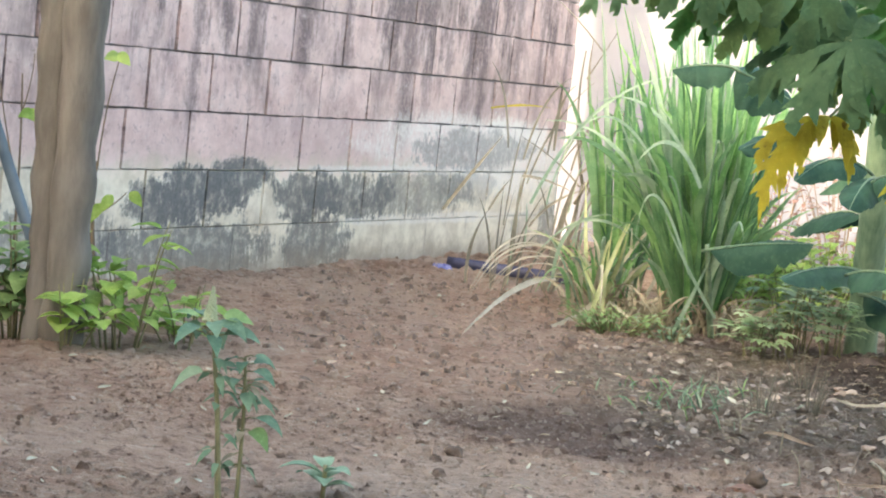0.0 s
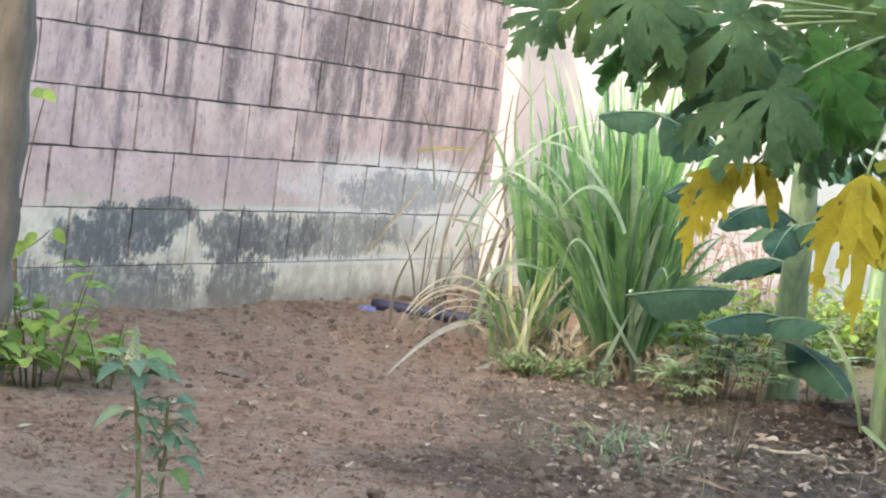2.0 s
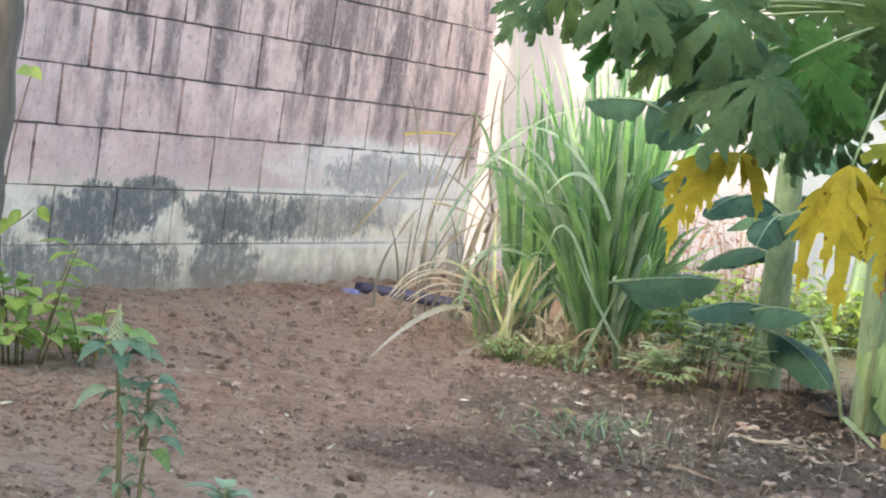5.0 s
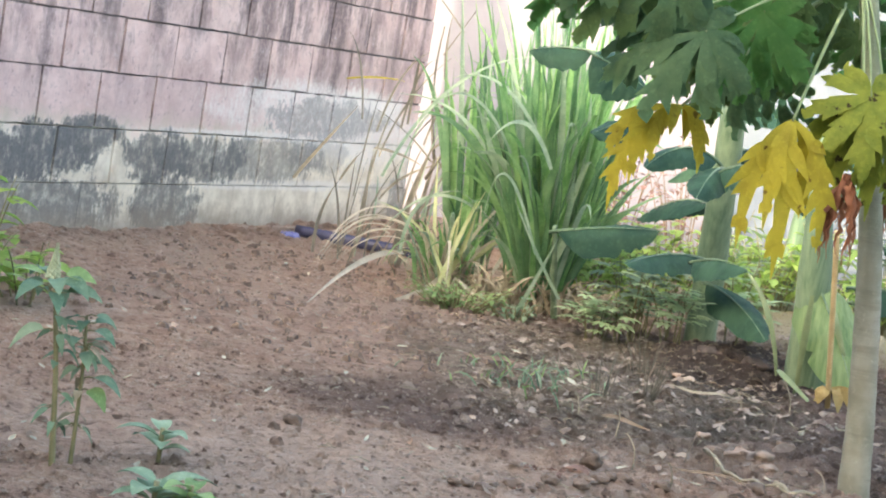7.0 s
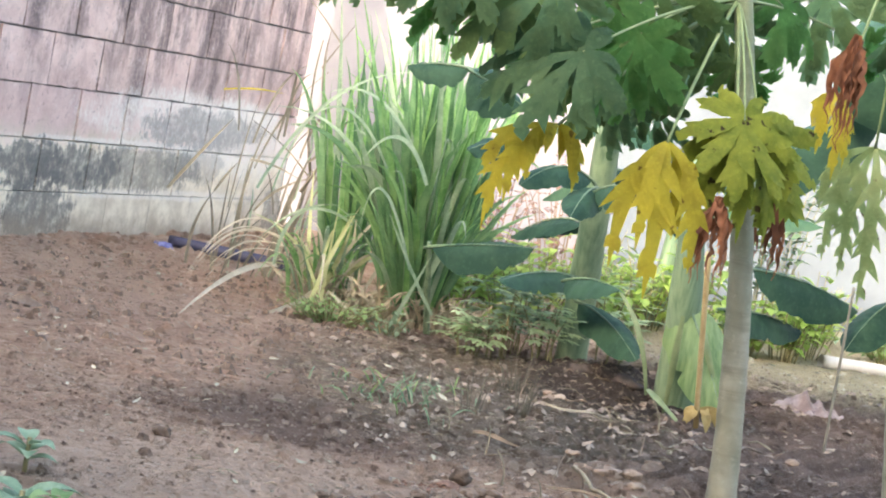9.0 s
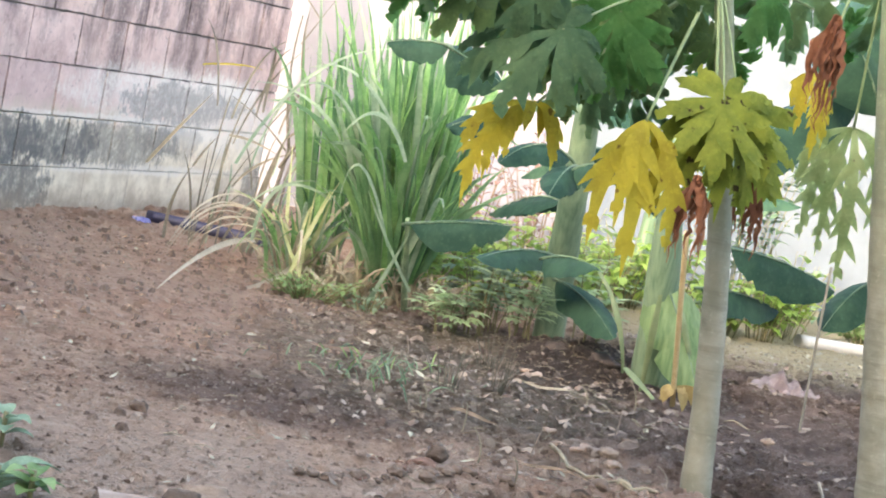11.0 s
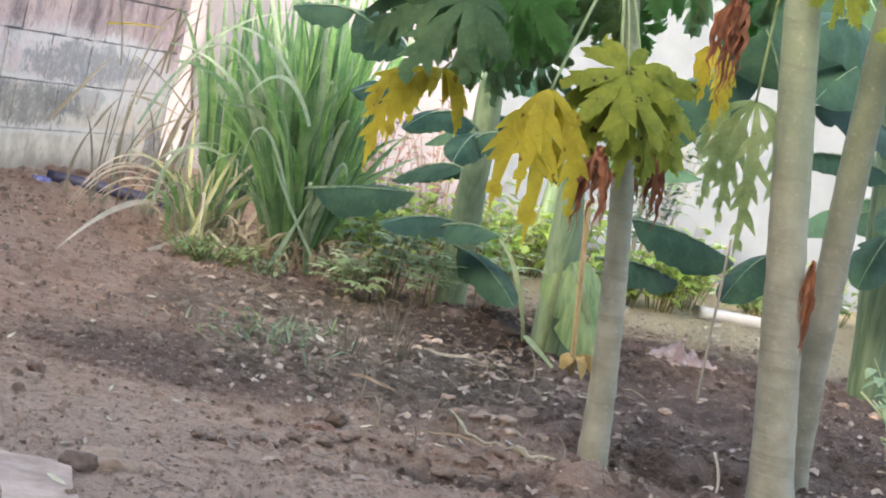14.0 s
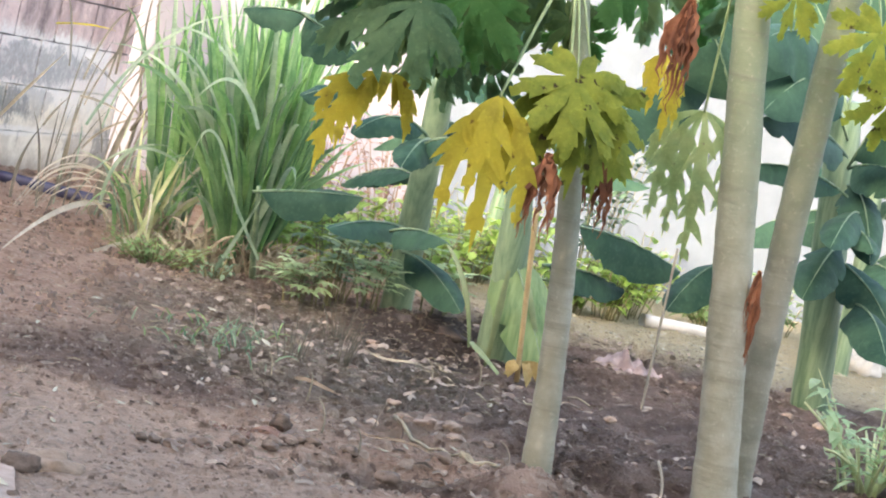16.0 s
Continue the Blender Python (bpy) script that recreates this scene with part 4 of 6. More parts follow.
BC = on(2.68, 7.15)
plant = thing("banana_plant", BC, "large banana plant with broad dark leaves", "banana plant", "banana plants")
banana_stem(plant, BC, V((2.515, 7.09, 1.056)), 0.08, 0.062)
for k, (p, q, w, rise, face) in enumerate([
    ((2.517, 7, 0.925), (1.78, 6.65, 1.18), 0.149, 0.219, (-0.2, -0.9, 0.3)),
    ((2.531, 7, 0.87), (2.029, 6.48, 0.921), 0.088, 0.052, (-0.2, -0.7, 0.6)),
    ((2.555, 7, 0.778), (2.566, 6.65, 0.55), 0.061, 0.070, (-0.2, -0.8, 0.5)),
    ((2.585, 7, 0.589), (2.405, 6.74, 0.39), 0.061, 0.035, (-0.2, -0.9, 0.4)),
    ((2.541, 7, 0.833), (2.654, 6.65, 0.813), 0.079, 0.044, (-0.2, -0.8, 0.5)),
    ((2.492, 7, 1.017), (2.464, 7, 1.589), 0.140, 0.088, (-0.2, -0.9, 0.3)),
    ((2.492, 7, 1.017), (2.193, 7.17, 1.449), 0.140, 0.088, (-0.2, -0.9, 0.3)),
    ((2.613, 7.09, 0.525), (2.804, 6.83, 0.289), 0.070, 0.044, (-0.2, -0.9, 0.2)),
    ((2.273, 7.17, 0.42), (2.02, 6.91, 0.244), 0.070, 0.052, (-0.2, -0.6, 0.7)),
]):
    banana_leaf(plant, BC, p, q, w, rise, face, 170 + k)
for k, (p, q, w, rise, face) in enumerate([
    ((2.345, 6.65, 1.094), (1.985, 6.3, 0.939), 0.096, 0.070, (-0.2, -0.85, 0.5)),
    ((2.277, 6.65, 1.134), (1.905, 6.3, 1.111), 0.105, 0.088, (-0.2, -0.9, 0.3)),
    ((2.503, 6.83, 0.743), (1.98, 6.48, 0.749), 0.044, 0.052, (-0.2, -0.7, 0.6)),
    ((2.517, 6.83, 0.613), (2.501, 6.48, 0.594), 0.044, 0.044, (-0.2, -0.8, 0.5)),
    ((2.479, 6.83, 0.833), (2.517, 6.56, 1.047), 0.088, 0.070, (-0.2, -0.9, 0.4)),
    ((2.555, 6.83, 0.697), (2.328, 6.39, 0.585), 0.052, 0.044, (-0.2, -0.8, 0.5)),
    ((2.677, 7, 0.392), (2.671, 6.56, 0.249), 0.070, 0.052, (-0.2, -0.8, 0.5)),
]):
    banana_leaf(plant, BC, p, q, w, rise, face, 190 + k)


def wild_banana(at, height, count, length, width, seed, label):
    """A banana plant further back, its leaves spread round the stem."""
    r = random.Random(seed)
    plant = thing("banana_plant", at, label, "banana plant", "banana plants")
    top = at + V(r.uniform(-0.05, 0.05), 0, height)
    banana_stem(plant, at, top, 0.05, 0.03)
    for k in range(count):
        a = k * 2.4 + r.uniform(-0.4, 0.4)
        p = at + V(0, 0, height * r.uniform(0.35, 1.0))
        ln = length * r.uniform(0.6, 1.1)
        q = p + V(math.cos(a) * ln, 0.6 * math.sin(a) * ln, r.uniform(-0.35, 0.3) * ln)
        banana_leaf(plant, at, p, q, width * r.uniform(0.7, 1.1), r.uniform(0.05, 0.2) * ln, (0.1, -0.6, 0.8), seed + k)


wild_banana(on(1.85, 9.3), 0.8, 6, 0.6, 0.09, 330, "banana plant in the sun before the back wall")
wild_banana(on(3.3, 8.6), 0.9, 10, 0.6, 0.09, 370, "leafy banana plant beside whitish stones")


# ---- lemongrass and dry grass ----
LG = on(0.655, 7.6)
rng = random.Random(21)
clump = green_clump = thing("lemongrass", LG, "tall dense clump of bright green lemongrass, inner shade as darker blades", "grass clump")
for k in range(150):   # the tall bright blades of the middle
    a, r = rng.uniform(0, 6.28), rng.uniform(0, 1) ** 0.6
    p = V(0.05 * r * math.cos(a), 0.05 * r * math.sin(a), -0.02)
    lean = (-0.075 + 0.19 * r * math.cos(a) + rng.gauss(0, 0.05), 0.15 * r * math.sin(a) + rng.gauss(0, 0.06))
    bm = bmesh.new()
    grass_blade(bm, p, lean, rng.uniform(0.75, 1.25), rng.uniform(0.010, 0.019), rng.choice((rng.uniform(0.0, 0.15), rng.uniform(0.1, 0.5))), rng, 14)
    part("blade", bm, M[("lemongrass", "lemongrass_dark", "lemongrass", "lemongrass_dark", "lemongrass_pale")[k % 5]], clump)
for k in range(230):   # shorter blades round them, mostly in the shaded green
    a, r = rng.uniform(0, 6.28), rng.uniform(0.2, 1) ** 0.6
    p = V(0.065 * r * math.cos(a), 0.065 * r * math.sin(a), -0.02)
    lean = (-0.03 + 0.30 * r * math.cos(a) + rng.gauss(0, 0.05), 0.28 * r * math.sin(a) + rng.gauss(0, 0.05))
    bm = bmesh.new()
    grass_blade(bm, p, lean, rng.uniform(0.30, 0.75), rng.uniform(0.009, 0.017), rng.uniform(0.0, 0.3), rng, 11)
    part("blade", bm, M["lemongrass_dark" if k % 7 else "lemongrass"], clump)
for k in range(26):
    bm = bmesh.new()
    a = rng.uniform(0, 6.28)
    p = V(0.06 * math.cos(a), 0.06 * math.sin(a), -0.02)
    lean = (-0.05 + rng.uniform(0.1, 0.35) * math.cos(a), rng.uniform(0.2, 0.45) * math.sin(a))
    grass_blade(bm, p, lean, rng.uniform(0.45, 0.95), rng.uniform(0.007, 0.012), rng.uniform(0.3, 0.6), rng, 16)
    part("arching_blade", bm, M[("lemongrass_pale", "lemongrass", "lemongrass_dark")[k % 3]], clump)
bm = bmesh.new()
for k in range(60):
    a, r = rng.uniform(0, 6.28), rng.uniform(0, 0.065)
    p = V(r * math.cos(a), r * math.sin(a), -0.02)
    tube(bm, bez(p, p + V(0, 0, 0.1), p + V(p.x * 0.5, p.y * 0.5, rng.uniform(0.16, 0.26)), 4), [0.009, 0.008, 0.007, 0.005, 0.003], 5)
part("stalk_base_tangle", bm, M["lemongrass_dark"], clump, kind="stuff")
bm = bmesh.new()
for k in range(380):
    p = V(rng.uniform(-0.2, 0.2) + rng.gauss(0, 0.03), rng.gauss(-0.03, 0.07), -0.02)
    grass_blade(bm, p, (rng.uniform(-0.4, 0.5), rng.uniform(-0.5, 0.3)), rng.uniform(0.08, 0.27), 0.005, rng.uniform(0.2, 0.9), rng, 6)
part("husk_tangle", bm, M["husk"], clump, "dry tan husks at the base", kind="stuff")

# second, narrower stand just behind
LG2 = on(0.42, 8.0)
clump = thing("lemongrass", LG2, "narrow stand of green lemongrass", "grass clump")
for k in range(60):
    a, r = rng.uniform(0, 6.28), rng.uniform(0, 1)
    bm = bmesh.new()
    grass_blade(bm, V(0.06 * r * math.cos(a), 0.06 * r * math.sin(a), -0.02), (-0.04 + 0.16 * math.cos(a) * r, 0.1 * math.sin(a) * r), rng.uniform(0.45, 1.35), rng.uniform(0.007, 0.015), rng.uniform(0, 0.4), rng)
    part("blade", bm, M[rng.choice(("lemongrass", "lemongrass_dark", "lemongrass_pale"))], clump)

LG3 = on(0.74, 8.4)
clump = thing("tall_grass", LG3, "tall yellow-green grass behind the lemongrass", "grass clump")
for k in range(120):
    a, r = rng.uniform(0, 6.28), rng.uniform(0, 1) ** 0.6
    bm = bmesh.new()
    grass_blade(bm, V(0.16 * r * math.cos(a), 0.10 * r * math.sin(a), -0.02), (-0.03 + 0.10 * math.cos(a) * r + rng.gauss(0.0, 0.04), 0.1 * math.sin(a) * r), rng.uniform(0.7, 1.35), rng.uniform(0.009, 0.017), rng.uniform(0, 0.4), rng)
    part("blade", bm, M[("lemongrass", "lemongrass_dark", "lemongrass")[k % 3]], clump)

DG = on(0.33, 7.85)
clump = thing("dry_grass", DG, "straw-coloured half-dry grass clump, blades splayed on the soil", "grass clump")
for k in range(64):
    bm = bmesh.new()
    a = rng.uniform(0, 6.28)
    grass_blade(bm, V(rng.gauss(0, 0.04), rng.gauss(0, 0.04), -0.01), (rng.uniform(0.1, 0.7) * math.cos(a), rng.uniform(0.1, 0.6) * math.sin(a)), rng.uniform(0.2, 0.55), rng.uniform(0.005, 0.009), rng.uniform(0.1, 0.9), rng, 12)
    part("blade", bm, M[("straw", "lemongrass_pale", "lemongrass", "pale_stalk")[k % 4]], clump)
bm = bmesh.new()
for k in range(70):
    a = rng.uniform(0, 6.28)
    grass_blade(bm, V(rng.gauss(0, 0.07), rng.gauss(0, 0.07), -0.01), (rng.uniform(0.1, 0.9) * math.cos(a), rng.uniform(0.1, 0.9) * math.sin(a)), rng.uniform(0.08, 0.26), 0.004, rng.uniform(0.1, 0.7), rng, 6)
part("stubble", bm, M["husk"], clump, kind="stuff")


def arc_blade(plant, o, p, mid, q, w, mat, name="long_blade", label=""):
    """A blade from p to q that is drawn towards mid."""
    a, c, b = Vector(p) - o, Vector(mid) - o, Vector(q) - o
    wide = [w * (0.5 + 0.5 * math.sin(math.pi * min(1, 0.2 + j / 20))) * (1 - 0.75 * (j / 16) ** 3) for j in range(17)]
    part(name, ribbon(bmesh.new(), bez(a, c, b, 16), wide, (b - a).cross(V(0.3, -1, 0.4)), 0.3), M[mat], plant, label)


# pale blades that arch out of the green clump
for p, mid, q, w in [
    ((0.05, 7.4, 0.391), (0.205, 7.4, 0.818), (0.497, 7.4, 0.873), 0.0065), ((0.611, 7.35, 0.506), (0.496, 7.35, 0.757), (0.389, 7.35, 0.566), 0.010),
    ((0.603, 7.3, 0.216), (0.422, 7.3, 0.667), (0.41, 7.3, 0.317), 0.006), ((0.156, 7.6, 0.127), (0.153, 7.6, 0.367), (0.349, 7.6, 0.371), 0.007),
    ((0.586, 7.4, 0.557), (0.412, 7.4, 0.857), (0.236, 7.4, 0.756), 0.007), ((0.475, 7.45, 0.534), (0.305, 7.45, 0.817), (0.179, 7.45, 0.647), 0.006),
    ((0.702, 7.25, 0.084), (0.599, 7.25, 0.22), (0.499, 7.25, 0.395), 0.006), ((0.557, 7.2, 0.016), (0.597, 7.2, 0.11), (0.662, 7.2, 0.294), 0.008),
    ((0.409, 7.7, 0.305), (0.226, 7.7, 0.415), (0.085, 7.7, 0.186), 0.006),
]:
    arc_blade(green_clump, LG, p, mid, q, w, "lemongrass_pale", "arching_blade", "pale grey-green arching blade")

# bleached blades and stalks over the soil
for p, mid, q, w, mat in [
    ((0.18, 8.2, 0.07), (0.03, 7.47, 0.135), (-0.123, 6.746, 0.0), 0.011, "bleached"), ((0.335, 7.9, 0.049), (0.245, 7.44, -0.02), (0.056, 6.976, 0.0), 0.010, "bleached"),
    ((0.347, 7.7, 0.02), (0.342, 7.7, 0.171), (0.349, 7.7, 0.356), 0.006, "pale_stalk"), ((0.306, 7.65, 0.02), (0.346, 7.65, 0.196), (0.399, 7.65, 0.348), 0.008, "pale_stalk"),
    ((0.313, 7.7, 0.02), (0.361, 7.7, 0.235), (0.426, 7.7, 0.38), 0.006, "pale_stalk"), ((0.361, 7.7, 0.01), (0.28, 7.7, 0.119), (0.235, 7.7, 0.233), 0.007, "pale_stalk"),
    ((0.33, 7.8, 0.03), (0.38, 7.75, 0.12), (0.407, 7.7, 0.312), 0.010, "pale_stalk"), ((0.364, 7.5, 0.074), (0.409, 7.5, 0.042), (0.455, 7.5, 0.015), 0.006, "straw"),
]:
    arc_blade(clump, DG, p, mid, q, w, mat)
for k in range(9):   # fine arcs that bend down on the soil
    x, z = rng.uniform(-0.16, -0.05), rng.uniform(0.16, 0.28)
    arc_blade(clump, DG, (rng.uniform(0.10, 0.2), 8.0, z - 0.03), (x + 0.1, 8.0, z + rng.uniform(0.0, 0.05)), (x, 7.9 + rng.uniform(-0.2, 0.3), 0.01), 0.0024, "bleached")

# tall grey dead stems before the end of the wall
DS = on(0.02, 8.4)
clump = thing("dead_grass", DS, "tall grey dead grass stems with thin bent blades", "grass clump")
for p, mid, q, w in [
    ((-0.159, 8.3, -0.01), (-0.176, 8.3, 0.175), (-0.1, 8.3, 0.298), 0.007), ((-0.1, 8.3, 0.298), (-0.07, 8.3, 0.369), (-0.026, 8.3, 0.427), 0.005),
    ((0.011, 8.35, 0.1), (0.001, 8.35, 0.335), (0.012, 8.35, 0.436), 0.006), ((0.011, 8.3, 0.439), (0.102, 8.3, 0.444), (0.208, 8.3, 0.398), 0.006),
    ((-0.283, 8.5, 0.264), (-0.201, 8.5, 0.401), (-0.074, 8.5, 0.585), 0.007), ((-0.004, 8.4, 0.05), (-0.007, 8.4, 0.441), (0.088, 8.4, 0.669), 0.005),
    ((0.139, 8.2, 0.02), (0.175, 8.2, 0.333), (0.228, 8.2, 0.483), 0.013), ((0.226, 8.2, 0.472), (0.281, 8.2, 0.525), (0.336, 8.2, 0.6), 0.005),
    ((0.256, 8.25, 0.67), (0.208, 8.25, 0.813), (0.225, 8.25, 0.978), 0.006),
]:
    arc_blade(clump, DS, p, mid, q, w, "grey_straw", "stem_blade")
for k in range(34):   # thinner ones, leaning to and fro
    x, z = rng.uniform(-0.08, 0.26), rng.choice((0.0, rng.uniform(0.1, 0.55)))
    h, lean = rng.uniform(0.18, 0.42), rng.uniform(-0.12, 0.24)
    y = rng.uniform(8.15, 8.5)
    arc_blade(clump, DS, (x, y, z), (x + lean * 0.3, y, z + 0.7 * h), (x + lean, y - 0.05, z + h * rng.uniform(0.75, 1.1)), rng.uniform(0.0025, 0.006), "grey_straw" if k % 4 else "lemongrass_pale", "stem_blade")
arc_blade(clump, DS, (-0.137, 8.5, 0.68), (0.0, 8.5, 0.715), (0.092, 8.4, 0.705), 0.004, "yellow_leaf", "stem_blade", "yellowed blade")

WS = on(0.2, 8.5)
shrub = thing("bare_shrub", WS, "leggy woody shrub stem with bare twigs", "shrub")
for p, q, lift, r in [
    ((0.162, 8.4, -0.036), (0.247, 8.4, 0.428), (0.02, 0, 0.0), 0.012), ((0.247, 8.4, 0.428), (0.205, 8.4, 0.938), (-0.05, 0, 0.0), 0.006),
    ((0.224, 8.4, 0.348), (0.379, 8.3, 0.742), (0.02, 0, 0.0), 0.006), ((0.238, 8.4, 0.416), (-0.003, 8.5, 0.581), (0.02, 0, 0.02), 0.004),
    ((0.246, 8.4, 0.439), (0.342, 8.3, 0.259), (0.03, 0, 0.02), 0.004), ((0.239, 8.4, 0.614), (0.145, 8.5, 0.466), (0.0, 0, 0.02), 0.003),
    ((0.219, 8.4, 0.83), (0.316, 8.4, 1.017), (0.0, 0, 0.0), 0.003), ((0.283, 8.4, 0.926), (-0.035, 8.5, 1.196), (0.0, 0, 0.05), 0.003),
]:
    a, b = V(p) - WS, V(q) - WS
    part("branch", tube(bmesh.new(), bez(a, (a + b) / 2 + V(lift), b, 8), [r * (1 - 0.6 * k / 8) for k in range(9)], 6, 0.2), M["grey_straw"], shrub)


# ---- weeds ----
def leafy(name, at, label, category, stems, spread, height, leaf_len, leaf_w, count, leaf_mat, stem_mat, seed, group="", droop=0.4, singly=False):
    """A many-stemmed leafy plant."""
    r = random.Random(seed)
    plant = thing(name, at, label, category, group)
    for k in range(stems):
        sb = bmesh.new()
        a, q = r.uniform(0, 6.28), r.uniform(0, 1) ** 0.7
        p0 = V(0.35 * spread * q * math.cos(a), 0.35 * spread * q * math.sin(a), -0.01)
        p2 = V(spread * q * math.cos(a), spread * q * math.sin(a), height * r.uniform(0.45, 1.0))
        pts = bez(p0, (p0 + p2) / 2 + V(0, 0, 0.2 * height), p2, 8)
        tube(sb, pts, [0.0035 - 0.0022 * j / 8 for j in range(9)], 5)
        stem = part("stem", sb, M[stem_mat], plant)
        lb = bmesh.new()
        for j in range(count):
            c = pts[2 + (j * 6) // count]
            b = r.uniform(0, 6.28)
            leaflet(lb, c + V(r.uniform(-1, 1), r.uniform(-1, 1), r.uniform(-1, 1)) * 0.012, (math.cos(b), math.sin(b), r.uniform(-0.2, 0.7)), leaf_len * r.uniform(0.6, 1.15), leaf_w * r.uniform(0.7, 1.1), (0, 0, 1), droop)
            if singly:
                part("leaf", lb, M[leaf_mat], stem)
                lb = bmesh.new()
        if singly:
            lb.free()
        else:
            part("foliage", lb, M[leaf_mat], stem, kind="stuff")
    return plant


leafy("shrub", on(-0.99, 5.62), "fresh light-green leafy shoots round the tree's foot", "shrub", 11, 0.22, 0.38, 0.085, 0.030, 6, "weed_light", "weed_stem", 41, singly=True)
leafy("shrub", on(-1.27, 5.66), "green leafy shoots beside the brown tree", "shrub", 13, 0.17, 0.33, 0.090, 0.031, 6, "weed", "weed_stem", 42, singly=True)
leafy("shrub", on(-1.08, 5.36), "low light-green shoots before the brown tree", "shrub", 6, 0.15, 0.20, 0.075, 0.028, 5, "weed_light", "weed_stem", 43, singly=True)
leafy("shrub", on(-0.84, 5.80), "light-green runner spreading over the soil", "shrub", 6, 0.24, 0.20, 0.085, 0.028, 5, "weed_light", "weed_stem", 44, singly=True)
SP = on(-1.33, 6.1)
sapling = thing("sapling", SP, "thin bare sapling with a few yellow-green leaves", "sapling")
for k, (p, q, r) in enumerate([((-1.404, 6.1, 0.053), (-1.42, 6.1, 0.679), 0.005), ((-1.407, 6.1, 0.36), (-1.499, 6.1, 0.75), 0.003), ((-1.418, 6.1, 0.551), (-1.39, 6.1, 0.738), 0.0025),
                               ((-1.151, 6, 0.171), (-1.167, 6, 0.462), 0.008), ((-1.157, 6, 0.313), (-1.076, 6, 0.385), 0.003), ((-1.165, 6, 0.438), (-1.128, 6, 0.765), 0.003)]):
    a, b = V(p) - SP, V(q) - SP
    part("branch", tube(bmesh.new(), bez(a, (a + b) / 2 + V(0.015 * (-1) ** k, 0, 0), b, 8), [r * (1 - 0.5 * j / 8) for j in range(9)], 6, 0.2), M["twig"], sapling)
for k, p in enumerate([(-1.398, 6.1, 0.577), (-1.373, 6.08, 0.572), (-1.132, 6, 0.756), (-1.139, 6, 0.763), (-1.115, 6, 0.373), (-1.144, 6, 0.346), (-1.068, 6, 0.386)]):
    bm = bmesh.new()
    leaflet(bm, V(p) - SP, (math.cos(k * 2.1), -0.5, -0.4 + 0.5 * math.sin(k)), 0.05, 0.016, (0, -1, 0.3), 0.3)
    part("leaf", bm, M["weed_light"], sapling)


def cut_leaf_weed(at, stems, spread, height, span, seed, mat, label, group=""):
    """A loose weed whose leaves are fans of narrow toothed leaflets, held out flat."""
    r = random.Random(seed)
    plant = thing("weed", at, label, "weed", group)
    for k in range(stems):
        a, q = k * 2.4 + r.uniform(-0.4, 0.4), r.uniform(0.2, 1.0)
        p2 = V(spread * q * math.cos(a), spread * q * math.sin(a), height * r.uniform(0.6, 1.0))
        pts = bez(V(0.03 * math.cos(a), 0.03 * math.sin(a), -0.01), V(p2.x * 0.5, p2.y * 0.5, p2.z * 0.75), p2, 8)
        stem = part("stem", tube(bmesh.new(), pts, [0.0032 - 0.002 * j / 8 for j in range(9)], 5), M["weed_stem"], plant)
        for j in range(6):
            c = pts[8 - j]
            b = r.uniform(0, 6.28)
            out = V(math.cos(b), math.sin(b), r.uniform(-0.1, 0.5)).normalized()
            e = c + out * span * 0.35
            bm = tube(bmesh.new(), [c, (c + e) / 2 + V(0, 0, 0.003), e], 0.0011, 4)
            for f in (-1.1, -0.55, 0.0, 0.55, 1.1):
                d = Matrix.Rotation(f, 3, "Z") @ out
                ln = span * r.uniform(0.45, 0.7) * (1 - 0.25 * abs(f))
                fan = [e + d * (ln * m / 5) - UP * (0.22 * ln * (m / 5) ** 2) for m in range(6)]
                ribbon(bm, fan, [ln * w for w in (0.04, 0.17, 0.22, 0.19, 0.11, 0.01)], d.cross(UP), 0.2, 0.3, 3)
            part("leaf", bm, M[mat], stem)
    return plant


for k, (x, y, h, sp) in enumerate([(0.90, 6.95, 0.22, 0.13), (0.80, 6.90, 0.13, 0.12), (1.03, 6.80, 0.18, 0.14), (0.97, 7.15, 0.24, 0.15), (1.24, 6.70, 0.12, 0.10), (1.35, 7.5, 0.3, 0.2), (1.12, 7.3, 0.24, 0.16)]):
    cut_leaf_weed(on(x, y), 7 if k < 4 else 5, sp, h * 1.15, 0.10, 50 + k, "pale_weed" if k % 3 else "weed_blue", "pale green weed with cut leaves under the banana plants", "weeds by the bananas")
for k, (x, y) in enumerate([(0.70, 5.68), (0.84, 5.80), (0.90, 6.35)]):
    r = random.Random(520 + k)
    plant = thing("dry_weed", on(x, y), "brown dried weed, bare thin stems", "weed", "dried weeds")
    for j in range(11):
        a, q = r.uniform(0, 6.28), r.uniform(0.02, 0.10)
        b = V(q * math.cos(a), q * math.sin(a), r.uniform(0.05, 0.14))
        part("stem", tube(bmesh.new(), bez(V(b.x * 0.4, b.y * 0.4, -0.01), V(b.x * 0.6, b.y * 0.6, b.z * 0.6), b, 5), [0.0022, 0.0020, 0.0018, 0.0015, 0.0012, 0.0008], 4), M["grey_straw"], plant)
for k in range(14):
    x, y = 0.75 + 0.22 * k, 9.6 + 0.3 * math.sin(k * 2.3)
    leafy("weed", on(x, y), "bright green weeds along the sunlit back wall", "weed", 16, 0.22, 0.24 + 0.1 * math.sin(k * 1.7), 0.07, 0.02, 7, "weed_blue" if k % 2 else "weed", "weed_stem", 70 + k, "weeds by the back wall")
leafy("weed", on(0.36, 7.25), "low green ground weeds before the lemongrass", "weed", 34, 0.22, 0.10, 0.034, 0.008, 8, "weed", "weed_stem", 91)
